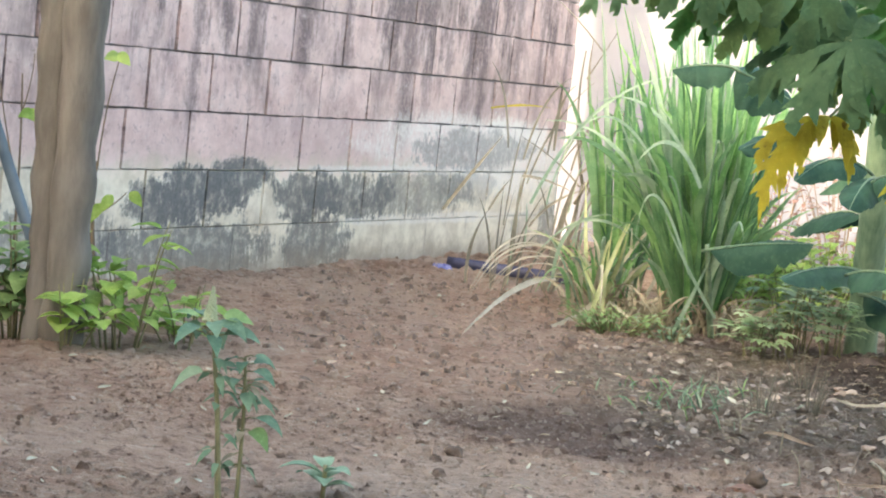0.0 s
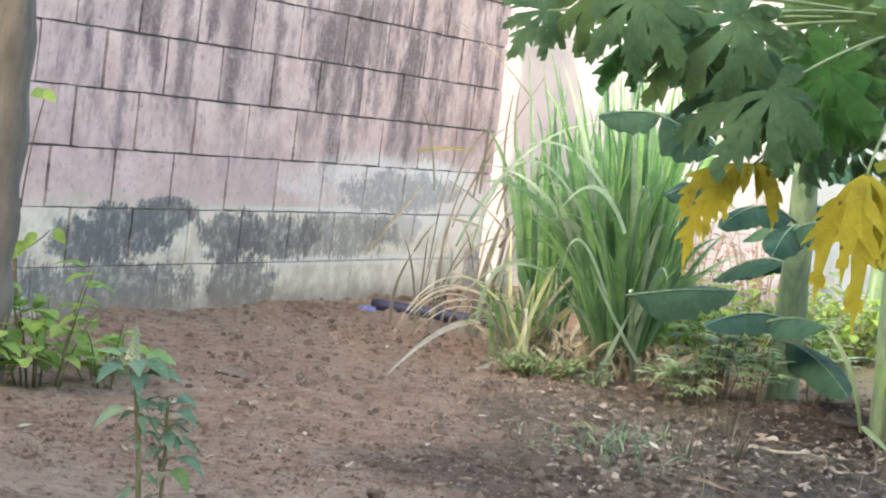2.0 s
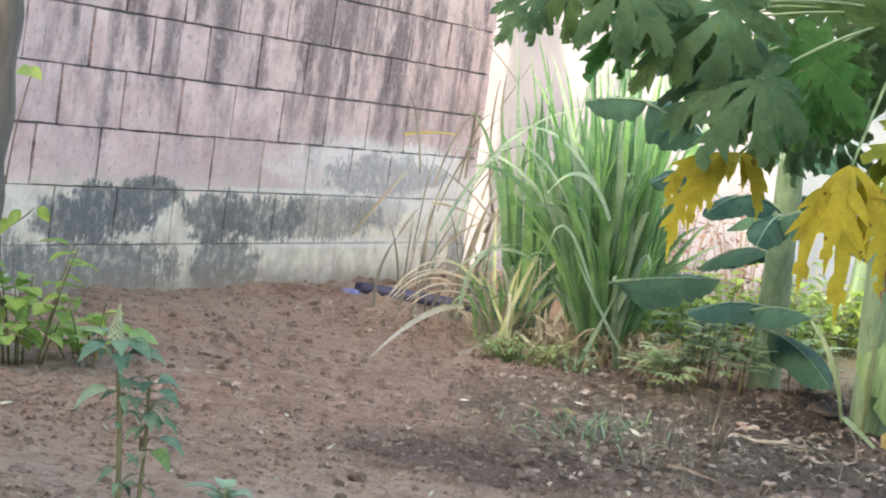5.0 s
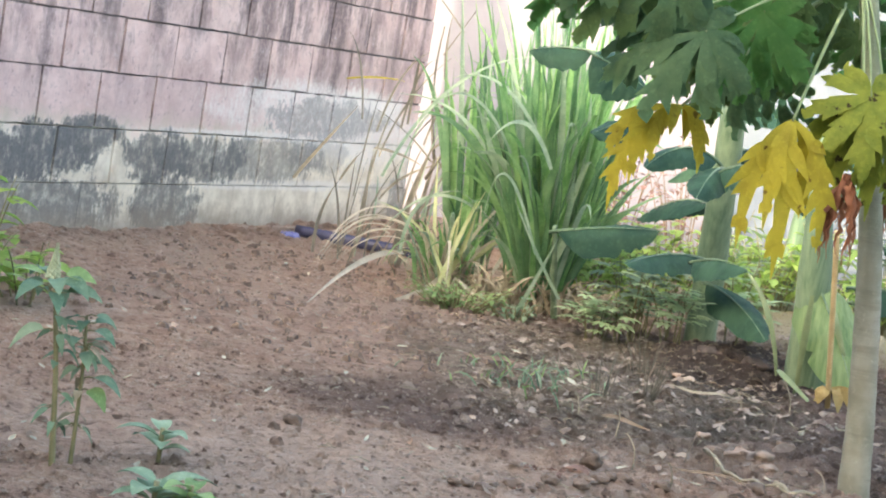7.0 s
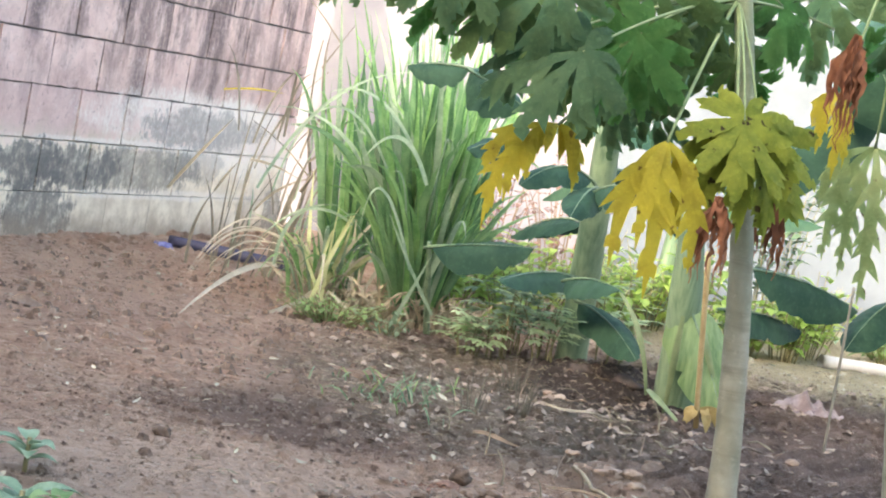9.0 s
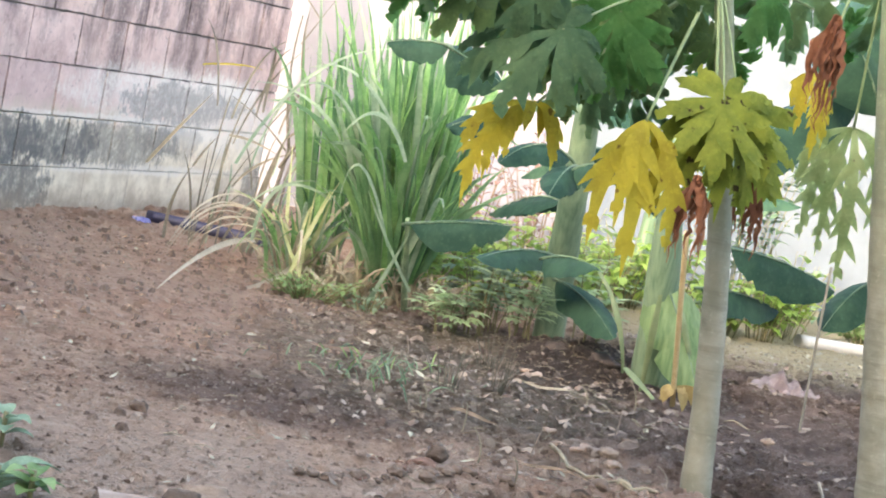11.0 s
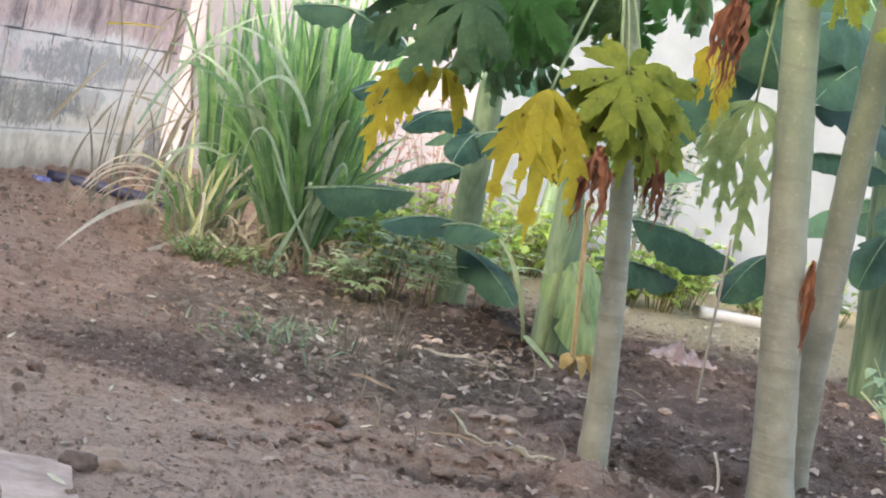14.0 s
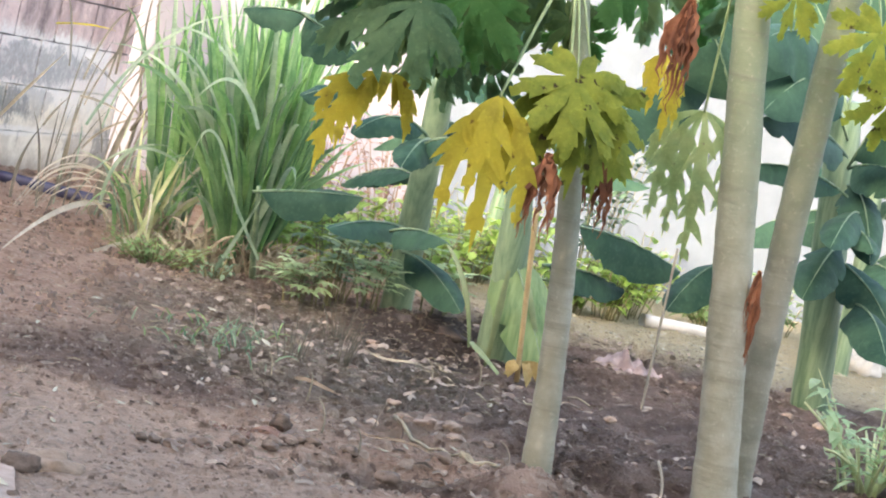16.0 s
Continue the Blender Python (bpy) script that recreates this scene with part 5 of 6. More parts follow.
leafy("weed", on(0.56, 7.15), "low green weeds on the bare soil", "weed", 16, 0.2, 0.08, 0.032, 0.007, 8, "weed_blue", "weed_stem", 92)
weed = leafy("weed", on(2.24, 5.42), "pale green sprawling weed with thick stems", "weed", 16, 0.26, 0.32, 0.06, 0.016, 8, "pale_weed", "pale_stalk", 93, singly=True)
for k in range(12):
    a = 0.5 + k * 0.8
    part("thick_stem", tube(bmesh.new(), bez(V(0, 0, -0.02), V(0.06 * math.cos(a), 0.06 * math.sin(a), 0.1), V(0.22 * math.cos(a), 0.2 * math.sin(a), 0.12 + 0.03 * (k % 4)), 8), [0.008 - 0.0006 * j for j in range(9)], 7), M["pale_stalk"], weed, "thick pale stem")
leafy("shrub", on(2.45, 9.9), "tall thin-leaved shrub before the back wall", "shrub", 16, 0.24, 1.0, 0.08, 0.018, 12, "dusky_leaf", "weed_stem", 94)
for k in range(3):
    leafy("shrub", on(0.85 + 0.35 * k, 10.25), "sparse reddish-brown shrub before the back wall", "shrub", 20, 0.3, 0.75, 0.05, 0.013, 8, "pink_leaf", "twig", 195 + k, "shrubs by the back wall")
for k, (x, y) in enumerate([(0.82, 7.95), (0.93, 8.15), (1.03, 7.85)]):
    leafy("weed", on(x, y), "fresh light-green weeds behind the banana leaves", "weed", 13, 0.15, 0.34, 0.07, 0.022, 7, "weed_light", "weed_stem", 430 + k, "weeds by the bananas")
for k in range(11):
    leafy("weed", on(0.75 + 0.17 * k, 8.85 + 0.25 * math.sin(k * 1.3)), "lush light-green weeds in the sun", "weed", 16, 0.2, 0.36 + 0.08 * math.sin(k * 2.1), 0.075, 0.022, 8, "weed_light", "weed_stem", 400 + k, "weeds by the back wall")
for k, (x, y) in enumerate([(0.46, 5.62), (0.55, 5.9)]):
    r = random.Random(200 + k)
    tuft = thing("grass_tuft", on(x, y), "small sparse tuft of green grass on the soil", "grass", "grass tufts")
    for j in range(46):
        bm = bmesh.new()
        a = r.uniform(0, 6.28)
        grass_blade(bm, V(r.gauss(0, 0.09), r.gauss(0, 0.08), -0.005), (r.uniform(0.2, 0.9) * math.cos(a), r.uniform(0.2, 0.9) * math.sin(a)), r.uniform(0.025, 0.075), 0.0019, r.uniform(0.1, 0.7), r, 5)
        part("blade", bm, M[("weed_blue", "dusky_leaf", "weed_blue", "weed")[j % 4]], tuft)

# the flowering weed near by
AM = on(-0.47, 3.83)
weed = thing("flowering_weed", AM, "upright weed with blue-green leaves and a pale flower spike", "weed")
top, low = V((-0.517, 3.83, 0.352)) - AM, V((-0.452, 3.86, 0.272)) - AM
pts = bez(V(0, 0, -0.02), V(-0.012, 0, 0.15), top, 14)
pts2 = bez(V(0.028, 0.02, -0.02), V(0.03, 0.02, 0.15), low, 14)
part("main_stem", tube(bmesh.new(), pts, [0.0062 - 0.0022 * k / 14 for k in range(15)], 8, 0.3), M["weed_stem"], weed)
part("side_stem", tube(bmesh.new(), pts2, [0.0046 - 0.0016 * k / 14 for k in range(15)], 7, 0.3), M["weed_stem"], weed)
r = random.Random(77)
bm = bmesh.new()
for k in range(90):
    t = k / 90
    a = k * 2.4
    lump(bm, 0.0048 * (1.2 - t), r, 1.0, 0.4, 1, top + V(0.009 * math.cos(a) * (1.15 - t), 0.009 * math.sin(a) * (1.15 - t), -0.02 + 0.065 * t))
part("flower_spike", bm, M["flower"], weed, "pale flower spike")


def weed_leaf(c, out, length, width, droop, mat):
    """A stalked, wavy, drooping leaf from c."""
    out = Vector(out).normalized()
    e = c + out * length * 0.4
    stalk = part("leaf_stalk", tube(bmesh.new(), [c, (c + e) / 2 + V(0, 0, 0.003), e], 0.0014, 5), M["weed_stem"], weed)
    line = [e + out * (length * q / 9) - UP * (droop * length * (q / 9) ** 2) for q in range(10)]
    wide = [width * f for f in (0.1, 0.62, 0.9, 1.0, 0.96, 0.86, 0.7, 0.48, 0.26, 0.02)]
    part("leaf", ribbon(bmesh.new(), line, wide, out.cross(V(r.uniform(-0.3, 0.3), r.uniform(-0.7, 0.0), 1)), r.uniform(0.1, 0.45), 0.12, 5), M[mat], stalk)


for k in range(15):   # the whorl under the flower
    a = k * 2.4 + r.uniform(-0.3, 0.3)
    weed_leaf(top - V(0, 0, 0.012 + 0.003 * k), (math.cos(a), math.sin(a), r.uniform(0.0, 0.5)), r.uniform(0.048, 0.078), r.uniform(0.014, 0.022), r.uniform(0.2, 0.7), "dusky_leaf" if k % 4 else "weed")
for k in range(14):
    a = k * 2.4 + r.uniform(-0.4, 0.4)
    weed_leaf(low - V(0, 0, 0.006 * k), (math.cos(a), math.sin(a), r.uniform(-0.1, 0.5)), r.uniform(0.03, 0.055), r.uniform(0.009, 0.017), r.uniform(0.3, 0.9), "dusky_leaf")
for k in range(40):   # small withered leaves lower down
    c = (pts if k % 3 == 0 else pts2)[r.randint(4, 11)]
    a = r.uniform(0, 6.28)
    weed_leaf(c, (math.cos(a), math.sin(a), r.uniform(-0.4, 0.4)), r.uniform(0.02, 0.04), r.uniform(0.005, 0.010), 0.8, ("dusky_leaf", "husk", "weed_blue")[k % 3])
weed_leaf(pts2[8], (0.9, -0.3, 0.25), 0.060, 0.019, 0.7, "dusky_leaf")
weed_leaf(pts2[7], (0.7, -0.6, 0.2), 0.052, 0.017, 0.8, "weed")
weed_leaf(pts2[9], (0.8, 0.3, 0.3), 0.050, 0.012, 0.5, "dusky_leaf")
weed_leaf(pts[10], (-0.9, -0.2, 0.1), 0.055, 0.016, 0.9, "weed_blue")

for k, (p, s, m, lab) in enumerate([((-0.299, 4, 0), 0.10, "weed_blue", "small blue-green seedling on the soil"), ((-0.266, 3.602, 0), 0.13, "weed_blue", "broad-leaved young weed on bare soil"), ((-0.205, 3.558, 0), 0.09, "weed", "broad-leaved young weed on bare soil")]):
    weed = thing("seedling", on(p[0], p[1]), lab, "weed", "seedlings")
    for j in range(7):
        a = j * 2.4 + k
        bm = bmesh.new()
        leaflet(bm, V(0, 0, 0.02 + 0.006 * j), (math.cos(a), math.sin(a), 0.7), s * r.uniform(0.7, 1.1), s * 0.2, (0, 0, 1), 0.5)
        part("leaf", bm, M[m], weed)
    part("stem", tube(bmesh.new(), [V(0, 0, -0.02), V(0, 0, 0.03), V(0, 0, 0.065)], 0.005, 6), M["weed_stem"], weed)


# ---- loose things ----
rng = random.Random(5)


def cylinder_run(name, p, q, r, mat, label, cat, sag=0.0, hollow=True):
    p, q = Vector(p), Vector(q)
    bm = tube(bmesh.new(), bez(V(0, 0, 0), (q - p) / 2 + V(0, 0, sag), q - p, 14), r, 14)
    if hollow:
        bmesh.ops.recalc_face_normals(bm, faces=bm.faces[:])
        ends = [f for f in bm.faces if len(f.verts) > 4]
        made = bmesh.ops.inset_region(bm, faces=ends, thickness=r * 0.18)
        bmesh.ops.translate(bm, verts=list({v for f in ends for v in f.verts}), vec=(p - q).normalized() * 0.0)
        for f in ends:
            d = f.normal * -0.05
            for v in f.verts:
                v.co += d
    return solo(name, bm, M[mat], p, label, cat)


hl, hr = on(-0.25, 8.86, 0.018), on(0.30, 8.74, 0.022)
cylinder_run("pipe", hl, hr, 0.024, "hose", "dark blue plastic pipe lying on the soil", "pipe")
cylinder_run("pvc_pipe", on(2.462, 8.74, 0.024), on(3.05, 8.92, 0.024), 0.027, "white_pipe", "white plastic drain pipe lying on the ground", "pipe")
cylinder_run("pole", on(-1.22, 5.98, -0.02), V((-1.541, 6.15, 0.634)), 0.017, "blue_pole", "faded blue pole leaning against the wall", "pole", hollow=False)
cylinder_run("stick", on(1.79, 6.135, -0.02), V((1.801, 6.2, 0.491)), 0.0042, "grey_straw", "thin dry stick standing in the soil", "stick", hollow=False)


def cloth(name, at, size, height, mat, label, seed):
    r = random.Random(seed)
    bm = bmesh.new()
    n = 30
    vs = [[None] * (n + 1) for _ in range(n + 1)]
    o = r.uniform(0, 50)
    for i in range(n + 1):
        for j in range(n + 1):
            x, y = (i / n - 0.5) * 2, (j / n - 0.5) * 2
            rad = math.hypot(x, y) / (1 + 0.35 * noise.noise((x * 1.5 + o, y * 1.5, 7)))
            fold = 0.5 + 0.5 * noise.noise((x * 2.0 + o, y * 2.0, 0)) + 0.45 * noise.noise((x * 4.5 + o, y * 3, 2))
            h = height * max(0, 1 - rad) ** 0.3 * (0.2 + 1.1 * fold + 0.5 * abs(noise.noise((x * 3.5, y * 3.5 + o, 4)))) - 0.006
            k = min(1.0, 1.0 / max(0.001, rad)) if rad > 1 else 1
            vs[i][j] = bm.verts.new((x * size[0] / 2 * k, y * size[1] / 2 * k, h))
    for i in range(n):
        for j in range(n):
            bm.faces.new((vs[i][j], vs[i + 1][j], vs[i + 1][j + 1], vs[i][j + 1]))
    ob = solo(name, bm, M[mat], at, label, "cloth")
    return ob


cloth("rag", on(1.95, 6.98, -0.02), (0.27, 0.30), 0.075, "rag", "crumpled faded pink rag on the soil", 4)
cloth("rag", on(-0.27, 8.80), (0.09, 0.06), 0.025, "blue_cloth", "crumpled blue and white rag by the pipe", 9)

# dry leaf stalk that leans on the papaya, with a yellow end
st0 = on(1.385, 6.047, 0.02)
ob = cylinder_run("dead_stalk", st0, V((1.288, 5.88, 0.53)), 0.0078, "dry_petiole", "long dry papaya leaf stalk, yellow at its foot", "stalk", hollow=False)
part("leaf_foot", hanging(bmesh.new(), (0.0, -0.01, 0.055), [(-0.035, 0.02, 0.045, 1.3), (0.025, 0.02, 0.065, 1.3), (0.055, 0.0, 0.045, 1.1)], 0.016, random.Random(8)), M["tan_leaf"], ob, "yellow shrivelled end")


def slab(name, at, size, mat, label, cat, turn, seed, tilt=0.0):
    r = random.Random(seed)
    bm = bmesh.new()
    bmesh.ops.create_cube(bm, size=1, matrix=Matrix.Diagonal((*size, 1)))
    bmesh.ops.subdivide_edges(bm, edges=bm.edges[:], cuts=5, use_grid_fill=True)
    for v in bm.verts:
        k = noise.noise((v.co.x * 14 + seed, v.co.y * 14, v.co.z * 14))
        v.co += V(v.co.x, v.co.y, v.co.z).normalized() * (k * 0.16 * min(size[0], size[1])) * 0.8
    ob = solo(name, bm, M[mat], at, label, cat, smooth=False)
    ob.rotation_euler = (tilt, tilt * 0.6, turn)
    return ob


slab("paving_slab", on(-0.02, 3.60, -0.016), (0.13, 0.36, 0.05), "concrete", "broken pale concrete slab set in the soil", "slab", 0.10, 3)
# thin dark slab added in place of a shadowed gap
slab("flat_stone", on(-1.0, 6.12, 0.012), (0.28, 0.20, 0.03), "twig", "dark flat slab put in for a dark gap by the shrub", "board", 0.4, 6)


def clod(at, r, mat, label, seed, name="soil_clod", squash=0.75, group="soil clods"):
    return solo(name, lump(bmesh.new(), r, random.Random(seed), squash, 0.4, 3), M[mat], at, label, "clod", group)


clod(on(0.085, 3.83, -0.006), 0.060, "buff", "worn lump of broken buff brick, half sunk", 15, "broken_brick", 0.55, "")
clod(on(0.045, 3.785, 0.002), 0.034, "dark_clod", "dark clod of soil by the brick", 16)
clod(on(0.583, 4.69, 0.018), 0.024, "dark_clod", "round dark clod of soil", 1)
clod(on(0.545, 4.56, 0.004), 0.034, "red_clod", "reddish crumbled clod of soil", 2, squash=0.5)
clod(on(0.62, 4.60, 0.003), 0.022, "red_clod", "reddish crumbled clod of soil", 3, squash=0.5)
for k, (p, r, mat) in enumerate([
    ((0.927, 5.135, 0), 0.022, "crumb"), ((1.04, 5.09, -0), 0.026, "crumb"), ((0.99, 5.129, 0), 0.018, "crumb"), ((1.107, 4.987, 0), 0.022, "crumb"),
    ((0.698, 4.322, 0), 0.020, "clod"), ((0.659, 4.645, 0), 0.016, "red_clod"), ((0.482, 4.441, -0), 0.018, "red_clod"), ((0.39, 4.267, 0), 0.016, "red_clod"),
    ((0.319, 4.172, 0), 0.018, "clod"), ((0.8, 4.457, 0), 0.026, "clod"), ((0.941, 4.644, 0), 0.024, "clod"), ((1.623, 5.834, 0), 0.022, "crumb"),
    ((1.697, 5.671, 0), 0.024, "clod"), ((1.007, 6.38, 0), 0.022, "crumb"), ((0.924, 6.902, 0), 0.02, "crumb"), ((1.91, 7.186, 0), 0.03, "clod"), ((2.444, 6.732, 0), 0.03, "crumb"), ((2.527, 6.628, 0), 0.025, "crumb"),
]):
    clod(on(p[0], p[1], r * 0.15), r, mat, "half-sunk crumbling clod of earth" if mat != "crumb" else "pale dry lump of earth", 60 + k, squash=0.55)
clod(on(1.505, 4.72, 0.02), 0.034, "brick", "rounded orange-brown stone in the hollow", 17, "stone", 0.7, "stones")
r = random.Random(18)
for k in range(18):   # dark lumps along the furrow
    t = k / 17
    x, y = 0.27 + 0.46 * t + r.uniform(-0.02, 0.02), 4.15 + 0.47 * t + r.uniform(-0.03, 0.03)
    clod(on(x, y, 0.008), r.uniform(0.007, 0.022), "clod", "dark crumbling lump of earth along the furrow", 700 + k, squash=0.6)
clod(on(-0.075, 4.62, 0.006), 0.020, "clod", "dark clod of soil", 4)
clod(on(-0.41, 9.15, 0.03), 0.055, "clod", "dark clod of earth at the wall's foot", 5)
clod(on(-0.50, 8.95, 0.015), 0.05, "clod", "clod of earth at the wall's foot", 6, squash=0.5)
for k, (x, y, r) in enumerate([(3.40, 9.0, 0.10), (3.56, 9.1, 0.13), (3.30, 8.85, 0.06), (3.48, 8.8, 0.07), (1.95, 8.25, 0.035)]):
    clod(on(x, y, r * 0.4), r, "stone", "whitish weathered stone on the ground", 20 + k, "stone", 0.8, "stones")
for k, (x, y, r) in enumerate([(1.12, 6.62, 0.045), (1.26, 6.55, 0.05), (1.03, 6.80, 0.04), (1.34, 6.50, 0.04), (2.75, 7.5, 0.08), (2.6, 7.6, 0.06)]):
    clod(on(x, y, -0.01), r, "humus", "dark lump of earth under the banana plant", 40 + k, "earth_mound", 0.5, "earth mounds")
for k, (x, y, r) in enumerate([(0.985, 5.10, 0.036), (0.93, 5.33, 0.020), (0.88, 5.62, 0.020), (1.03, 4.98, 0.024), (0.95, 4.94, 0.018), (1.12, 5.25, 0.022), (0.80, 4.86, 0.016), (1.30, 5.45, 0.026)]):
    clod(on(x, y, r * 0.1), r, "crumb" if k % 2 else "concrete", "pale flat lump on the dark soil", 740 + k, squash=0.45)


def stalk_on_soil(p, q, r, mat, label, lift=0.006):
    """A dry stalk that follows the ground from p to q."""
    a, b = Vector((*p, 0)), Vector((*q, 0))
    pts = [a.lerp(b, k / 10) + Vector((0.008 * math.sin(k * 1.3), 0, 0)) for k in range(11)]
    base = on(*p)
    bm = tube(bmesh.new(), [Vector((v.x, v.y, gz(v.x, v.y) + lift)) - base for v in pts], [r * (1 - 0.06 * k) for k in range(11)], 6, 0.2)
    solo("dry_stalk", bm, M[mat], base, label, "stalk", "dry stalks")


rs = random.Random(33)
stalk_on_soil((0.89, 5.06), (1.01, 4.66), 0.006, "husk", "long dry stalk across the dug soil", 0.012)
stalk_on_soil((0.99, 4.70), (1.10, 4.60), 0.008, "husk", "thick dry stalk end on the dug soil", 0.012)
for k in range(26):
    x, y, a, ln = rs.uniform(0.55, 1.7), rs.uniform(4.5, 6.4), rs.uniform(0, 6.28), rs.uniform(0.06, 0.22)
    stalk_on_soil((x, y), (x + ln * math.cos(a), y + ln * math.sin(a)), rs.uniform(0.0015, 0.0035), ("husk", "litter", "twig", "straw")[k % 4], "thin dry stalk lying on the soil")
for k in range(12):
    x, y, h = rs.uniform(0.6, 1.25), rs.uniform(4.6, 6.2), rs.uniform(0.05, 0.11)
    bm = tube(bmesh.new(), bez(V(0, 0, -0.01), V(0.01, 0, h * 0.6), V(rs.uniform(-0.03, 0.03), 0, h), 6), [0.0026 - 0.0002 * q for q in range(7)], 5)
    solo("dry_stalk", bm, M["husk" if k % 2 else "litter"], on(x, y), "thin dry stalk standing in the soil", "stalk", "dry stalks")

# loose earth heaped along the foot of the block wall
r = random.Random(14)
bm = bmesh.new()
for k in range(620):
    u, d = r.uniform(-0.9, 3.4), abs(r.gauss(0, 0.16)) + 0.02
    p = WALL_O + WALL_A * u + Vector((WALL_A.y, -WALL_A.x, 0)) * d
    lump(bm, 0.006 + (0.034 if u > 1.2 else 0.018) * r.random() ** 3, r, 0.7, 0.5, 1, (p.x, p.y, gz(p.x, p.y)))
solo("loose_earth", bm, M["soil_bits"], (0, 0, 0), "loose clods of earth along the wall's foot", "soil", kind="stuff", smooth=False)

# single fallen leaves and strips that stand out
for k, (p, ln, w, mat, turn, lab) in enumerate([
    ((0.43, 6.064, 0), 0.22, 0.008, "litter", -0.25, "pale dry leaf strip on the soil"),
    ((-0.436, 5.677, 0), 0.03, 0.006, "litter", 0.2, "small white scrap on the soil"),
    ((-0.47, 5.335, 0), 0.07, 0.005, "litter", -0.9, "pale dry stalk on the soil"),
    ((-0.543, 6.287, 0), 0.10, 0.016, "litter", 0.1, "dry brown leaf on the soil"),
    ((-0.952, 6.067, 0), 0.18, 0.006, "litter", -0.2, "pale dry stalk on the soil"),
    ((0.064, 4.842, 0), 0.04, 0.004, "litter", 0.5, "small pale splinter on the soil"),
    ((1.017, 5.944, 0), 0.20, 0.004, "husk", -0.4, "dry stalk on the dark soil"),
    ((1.084, 5.1, -0), 0.07, 0.014, "litter", 0.5, "dry leaf on the dark soil"),
    ((0.871, 4.698, 0), 0.24, 0.003, "twig", -0.5, "brown twig on the dark soil"),
    ((0.726, 5.305, 0), 0.14, 0.006, "twig", -0.6, "brown twig on the soil"),
    ((0.011, 3.607, 0), 0.05, 0.005, "straw", -0.8, "pale splinter on the soil"),
    ((1.798, 7.047, 0), 0.10, 0.02, "twig", 0.9, "brown dead leaf on the dark soil"),
]):
    bm = bmesh.new()
    d = V(math.cos(turn), math.sin(turn), 0)
    leaflet(bm, -d * ln / 2 + V(0, 0, 0.012), d, ln, w, (0, 0, 1), 0.0, 10)
    bmesh.ops.rotate(bm, verts=bm.verts[:], cent=(0, 0, 0.012), matrix=Matrix.Rotation(0.7, 3, d))
    for v in bm.verts:
        v.co.z += 0.005 * math.sin(v.co.x * 40 + k) + 0.006
    solo("fallen_leaf", bm, M[mat], on(p[0], p[1]), lab, "leaf", "fallen leaves")
bm = tube(bmesh.new(), bez(V(0, 0, -0.01), V(0.035, 0.0, 0.08), V(-0.012, 0, 0.15), 8), 0.0034, 6)
solo("root_sprig", bm, M["root"], on(1.50, 4.86), "thin pale root sticking out of the soil", "root")


# ---- uncountable crumbs and litter ----
def scatter(name, count, region, make, mat, label, cat, seed):
    r = random.Random(seed)
    bm = bmesh.new()
    x0, x1, y0, y1 = region
    for k in range(count):
        x, y = r.uniform(x0, x1), r.uniform(y0, y1)
        if noise.noise((x * 1.5 + seed, y * 1.5, 0)) + r.uniform(-0.5, 0.5) > -0.1:
            make(bm, V(x, y, gz(x, y)), r)
    solo(name, bm, M[mat], (0, 0, 0), label, cat, kind="stuff", smooth=False)


def crumb(bm, p, r):
    s = 0.0032 + 0.0055 * r.random() ** 2.2 * (1.7 if r.random() < 0.12 else 1)
    o = [V(r.uniform(-1, 1), r.uniform(-1, 1), r.uniform(-0.3, 0.9)) * s for _ in range(2)]
    vs = [bm.verts.new(p + q) for q in (V(s, 0, 0), V(-0.5 * s, 0.9 * s, 0), V(-0.5 * s, -0.9 * s, 0), V(0, 0, 0.65 * s) + o[0] * 0.5, o[1])]
    for f in ((0, 1, 3), (1, 2, 3), (2, 0, 3), (0, 4, 1), (1, 4, 2)):
        bm.faces.new([vs[k] for k in f])


def lumpy(bm, p, r):
    """A small angular clod, half sunk in the soil."""
    s = 0.005 + 0.016 * r.random() ** 3
    top = [bm.verts.new(p + V(math.cos(a) * s * r.uniform(0.3, 0.7), math.sin(a) * s * r.uniform(0.3, 0.7), s * r.uniform(0.5, 0.9))) for a in (0.2, 1.5, 2.7, 4.0, 5.2)]
    low = [bm.verts.new(p + V(math.cos(a) * s * r.uniform(0.8, 1.3), math.sin(a) * s * r.uniform(0.8, 1.3), -0.3 * s)) for a in (0.2, 1.5, 2.7, 4.0, 5.2)]
    bm.faces.new(top)
    for k in range(5):
        bm.faces.new((low[k], low[(k + 1) % 5], top[(k + 1) % 5], top[k]))


def flake(bm, p, r):
    a, ln = r.uniform(0, 6.28), 0.008 + 0.034 * r.random() ** 2.5
    leaflet(bm, p + V(0, 0, 0.004), (math.cos(a), math.sin(a), r.uniform(-0.1, 0.25)), ln, ln * r.uniform(0.08, 0.22), (r.uniform(-0.6, 0.6), r.uniform(-0.6, 0.6), 1), r.uniform(-0.3, 0.3), 3)


def straw(bm, p, r):
    a, ln = r.uniform(0, 6.28), r.uniform(0.015, 0.05)
    d = V(math.cos(a), math.sin(a), r.uniform(-0.05, 0.1))
    tube(bm, [p + V(0, 0, 0.004), p + d * ln * 0.5 + V(0, 0, 0.006), p + d * ln], 0.0012, 3)


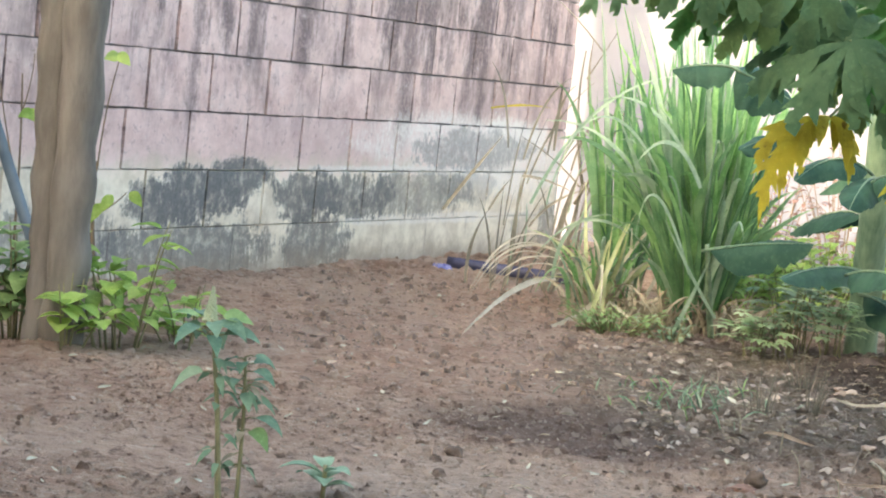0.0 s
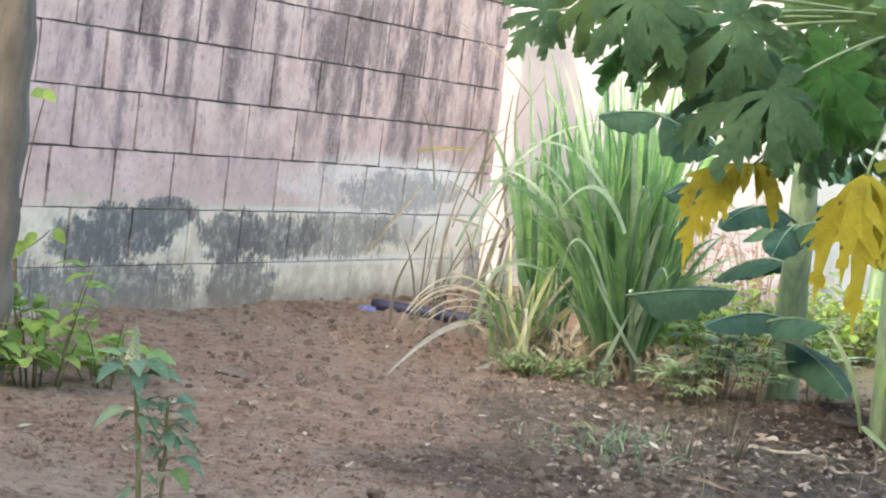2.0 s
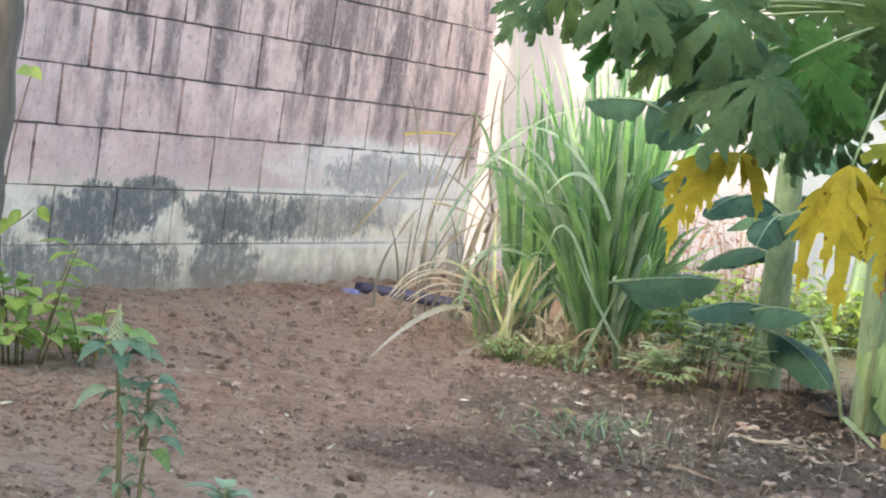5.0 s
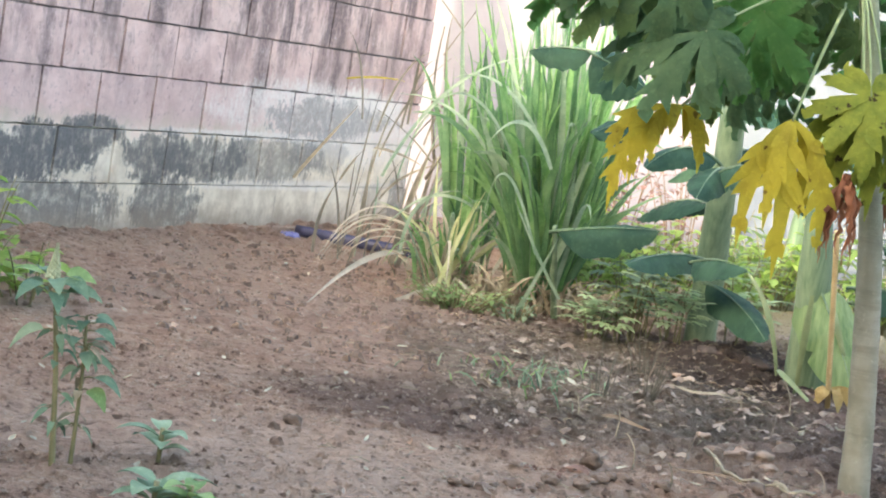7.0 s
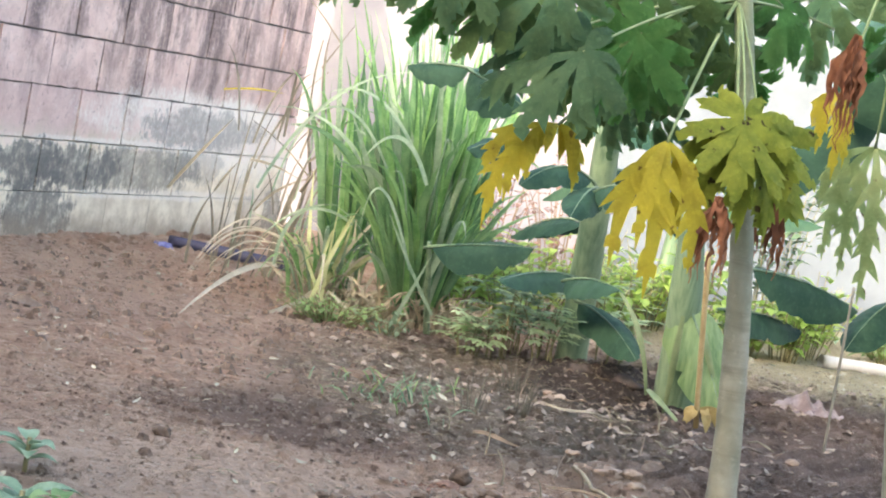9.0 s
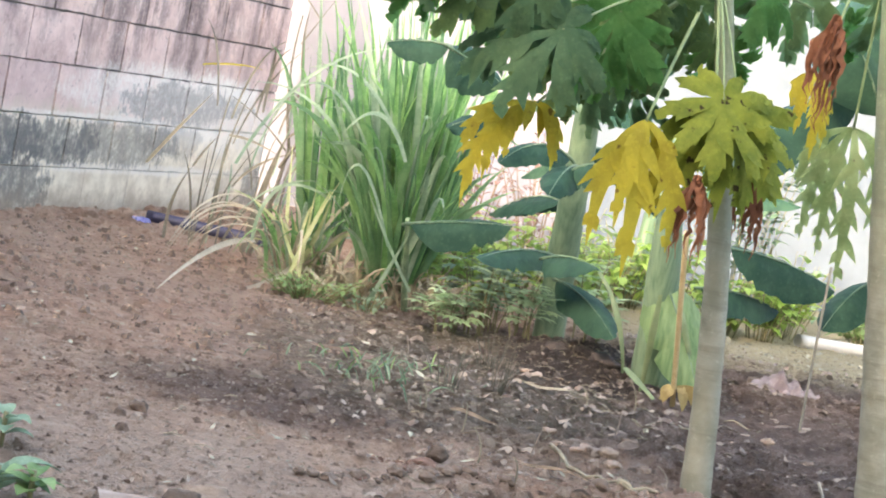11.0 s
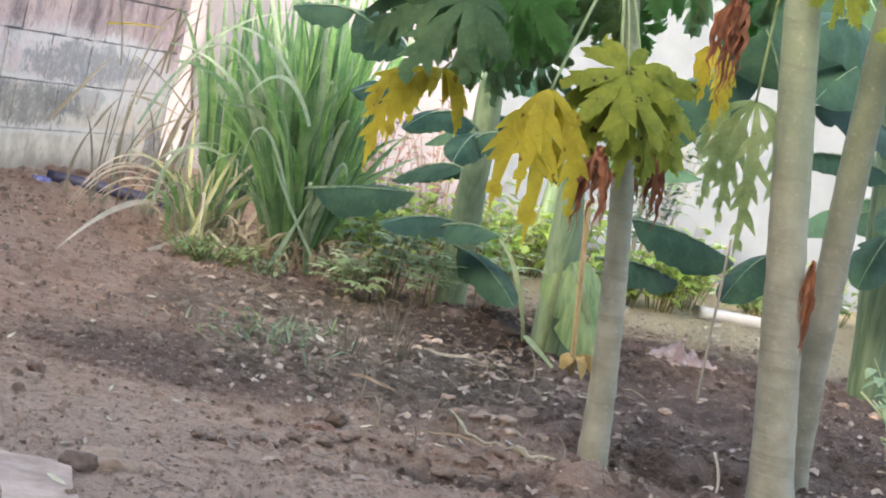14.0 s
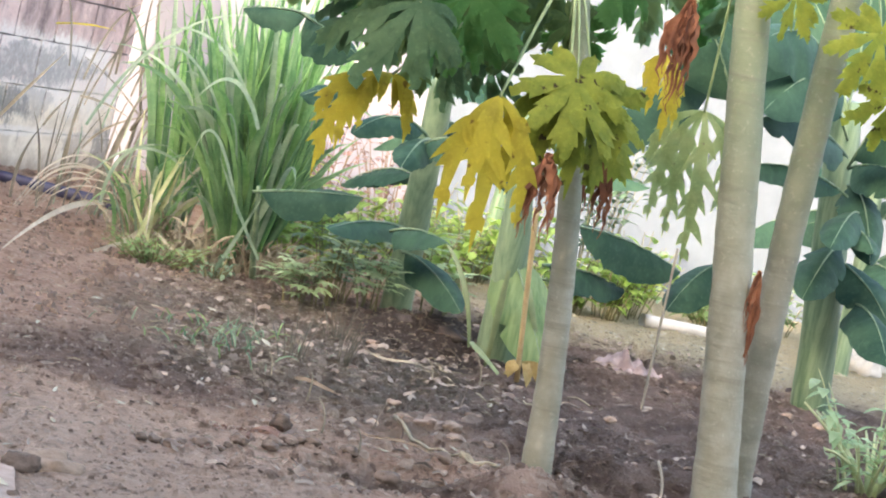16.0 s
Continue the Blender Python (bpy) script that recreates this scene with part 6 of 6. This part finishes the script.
def chip(bm, p, r):
    """A thin curled scrap of dead leaf, standing a little off the soil."""
    s, a = 0.005 + 0.017 * r.random() ** 2.5, r.uniform(0, 6.28)
    d, e = V(math.cos(a), math.sin(a), 0) * s, V(-math.sin(a), math.cos(a), 0) * s * r.uniform(0.3, 0.7)
    h = V(0, 0, s * r.uniform(0.2, 0.9))
    vs = [bm.verts.new(p + q) for q in (-d - e, -e * 0.2 + h * 0.6, d - e * 0.6 + h * 0.3, d * 0.7 + e + h, e * 0.9 + h * 1.2, -d + e * 0.7 + h * 0.5)]
    bm.faces.new((vs[0], vs[1], vs[4], vs[5]))
    bm.faces.new((vs[1], vs[2], vs[3], vs[4]))


scatter("soil_crumbs", 48000, (-1.9, 2.8, 3.3, 9.2), crumb, "soil_bits", "small crumbs of soil, some damp and some dry", "soil", 1)
scatter("near_crumbs", 16000, (-0.9, 1.6, 3.3, 5.6), crumb, "soil_bits", "small crumbs of dry soil", "soil", 2)
scatter("leaf_litter", 1000, (-1.6, 2.8, 3.4, 9.0), flake, "litter", "scattered flakes of dry leaves", "leaf litter", 3)
scatter("bed_litter", 1500, (0.4, 2.4, 4.2, 7.8), flake, "litter", "dry leaf flakes on the dug bed", "leaf litter", 4)
scatter("leaf_scraps", 6500, (0.3, 2.7, 4.0, 8.0), chip, "litter", "curled scraps of dead leaf", "leaf litter", 9)
scatter("straw_litter", 700, (0.0, 2.6, 4.2, 8.0), straw, "husk", "scattered bits of straw", "straw", 5)
scatter("straw_scraps", 700, (0.3, 1.4, 5.3, 7.1), straw, "husk", "bits of straw round the grass tufts", "straw", 12)
scatter("tuft_litter", 900, (0.3, 1.5, 5.3, 7.1), flake, "litter", "dry leaf flakes round the grass tufts", "leaf litter", 13)
scatter("bed_clods", 6500, (0.45, 2.5, 4.2, 7.9), lumpy, "soil_bits", "small dark clods on the dug bed", "soil", 7)
scatter("field_clods", 4200, (-1.8, 1.2, 3.4, 9.0), lumpy, "soil_bits", "small clods on the bare soil", "soil", 8)
scatter("sunlit_litter", 2600, (1.75, 3.6, 7.7, 9.5), flake, "straw", "bleached leaf litter in the sun", "leaf litter", 15)
scatter("dug_lumps", 1500, (-0.7, 0.5, 5.6, 8.3), lumpy, "clod", "dark freshly dug lumps of earth", "soil", 16)
scatter("pale_flakes", 1100, (-1.5, 1.1, 3.8, 8.4), flake, "straw", "pale flakes of dry leaf", "leaf litter", 17)
scatter("red_crumbs", 260, (0.42, 0.66, 4.50, 4.62), crumb, "red_clod", "reddish crumbs of soil", "soil", 6)


# ---- the blocks of the wall ----
def block_mesh(w, g=0.003, worn=0.0022, seed=0):
    """A block's face with worn, uneven edges: a grid whose rim wanders in and out, and its four sides."""
    r = random.Random(seed)
    bm = bmesh.new()
    nx, nz = 7, 4
    rows = []
    for k in range(nz + 1):
        row = []
        for i in range(nx + 1):
            x, z = w * (i / nx - 0.5), (BH - 2 * g) * (k / nz - 0.5)
            rim = i in (0, nx) or k in (0, nz)
            if rim:
                x -= math.copysign(abs(r.gauss(0, worn)), x) if i in (0, nx) else 0
                z -= math.copysign(abs(r.gauss(0, worn)), z) if k in (0, nz) else 0
            row.append(bm.verts.new((x, worn * 0.8 if rim else r.uniform(-0.001, 0.001), z)))
        rows.append(row)
    for a, b in zip(rows, rows[1:]):
        for i in range(nx):
            bm.faces.new((a[i], a[i + 1], b[i + 1], b[i]))
    back = {}
    loop = rows[0] + [row[-1] for row in rows[1:]] + rows[-1][-2::-1] + [row[0] for row in rows[-2:0:-1]]
    for v in loop:
        back[v] = bm.verts.new((v.co.x, 0.016, v.co.z))
    for v, u in zip(loop, loop[1:] + loop[:1]):
        bm.faces.new((u, v, back[v], back[u]))
    me = bpy.data.meshes.new("block")
    bm.to_mesh(me)
    bm.free()
    me.materials.append(M["block"])
    return me


rng = random.Random(11)
WHOLE = [block_mesh(BW - g, h, 0.0026, k) for k, (g, h) in enumerate(((0.006, 0.0006), (0.009, 0.0011), (0.0035, 0.0003), (0.0075, 0.0008), (0.011, 0.0015), (0.004, 0.0005)))]
TIGHT = block_mesh(BW - 0.001, 0.0003, 0.0006)
far_bm = bmesh.new()
# where the joints of each course start, in fractions of a block
STARTS = [0.62, 0.10, 0.71, 0.0, 0.38, 0.88, 0.40, 0.9, 0.4, 0.0, 0.5, 0.0, 0.5, 0.0, 0.5]
for row in range(COURSES):
    a = STARTS[row] * BW - 24 * BW
    while a < WALL_END - 0.05:
        b = min(a + BW, WALL_END)
        z = (row + 0.5) * BH - 0.02
        if b - a > 0.06:
            if a > -1.6 and row < 10:
                ob = new("block", TIGHT if row < 1 and b - a > BW - 0.02 else WHOLE[rng.randrange(6)] if b - a > BW - 0.02 else block_mesh(b - a - 0.006))
                ob.parent = wall_west
                ob.matrix_basis = Matrix.Translation(((a + b) / 2, rng.uniform(-0.003, 0.001) if row > 1 else 0.0, z + (rng.uniform(-0.001, 0.001) if row > 1 else 0.0))) @ (Euler((rng.uniform(-0.008, 0.008), rng.uniform(-0.004, 0.004), rng.uniform(-0.008, 0.008))) if row > 1 else Euler()).to_matrix().to_4x4()
            elif a > -8.9:
                box(far_bm, a + 0.004, b - 0.004, 0, 0.016, z - BH / 2 + 0.004, z + BH / 2 - 0.004)
        a += BW
part("far_blocks", far_bm, M["block"], wall_west, smooth=False, kind="stuff")
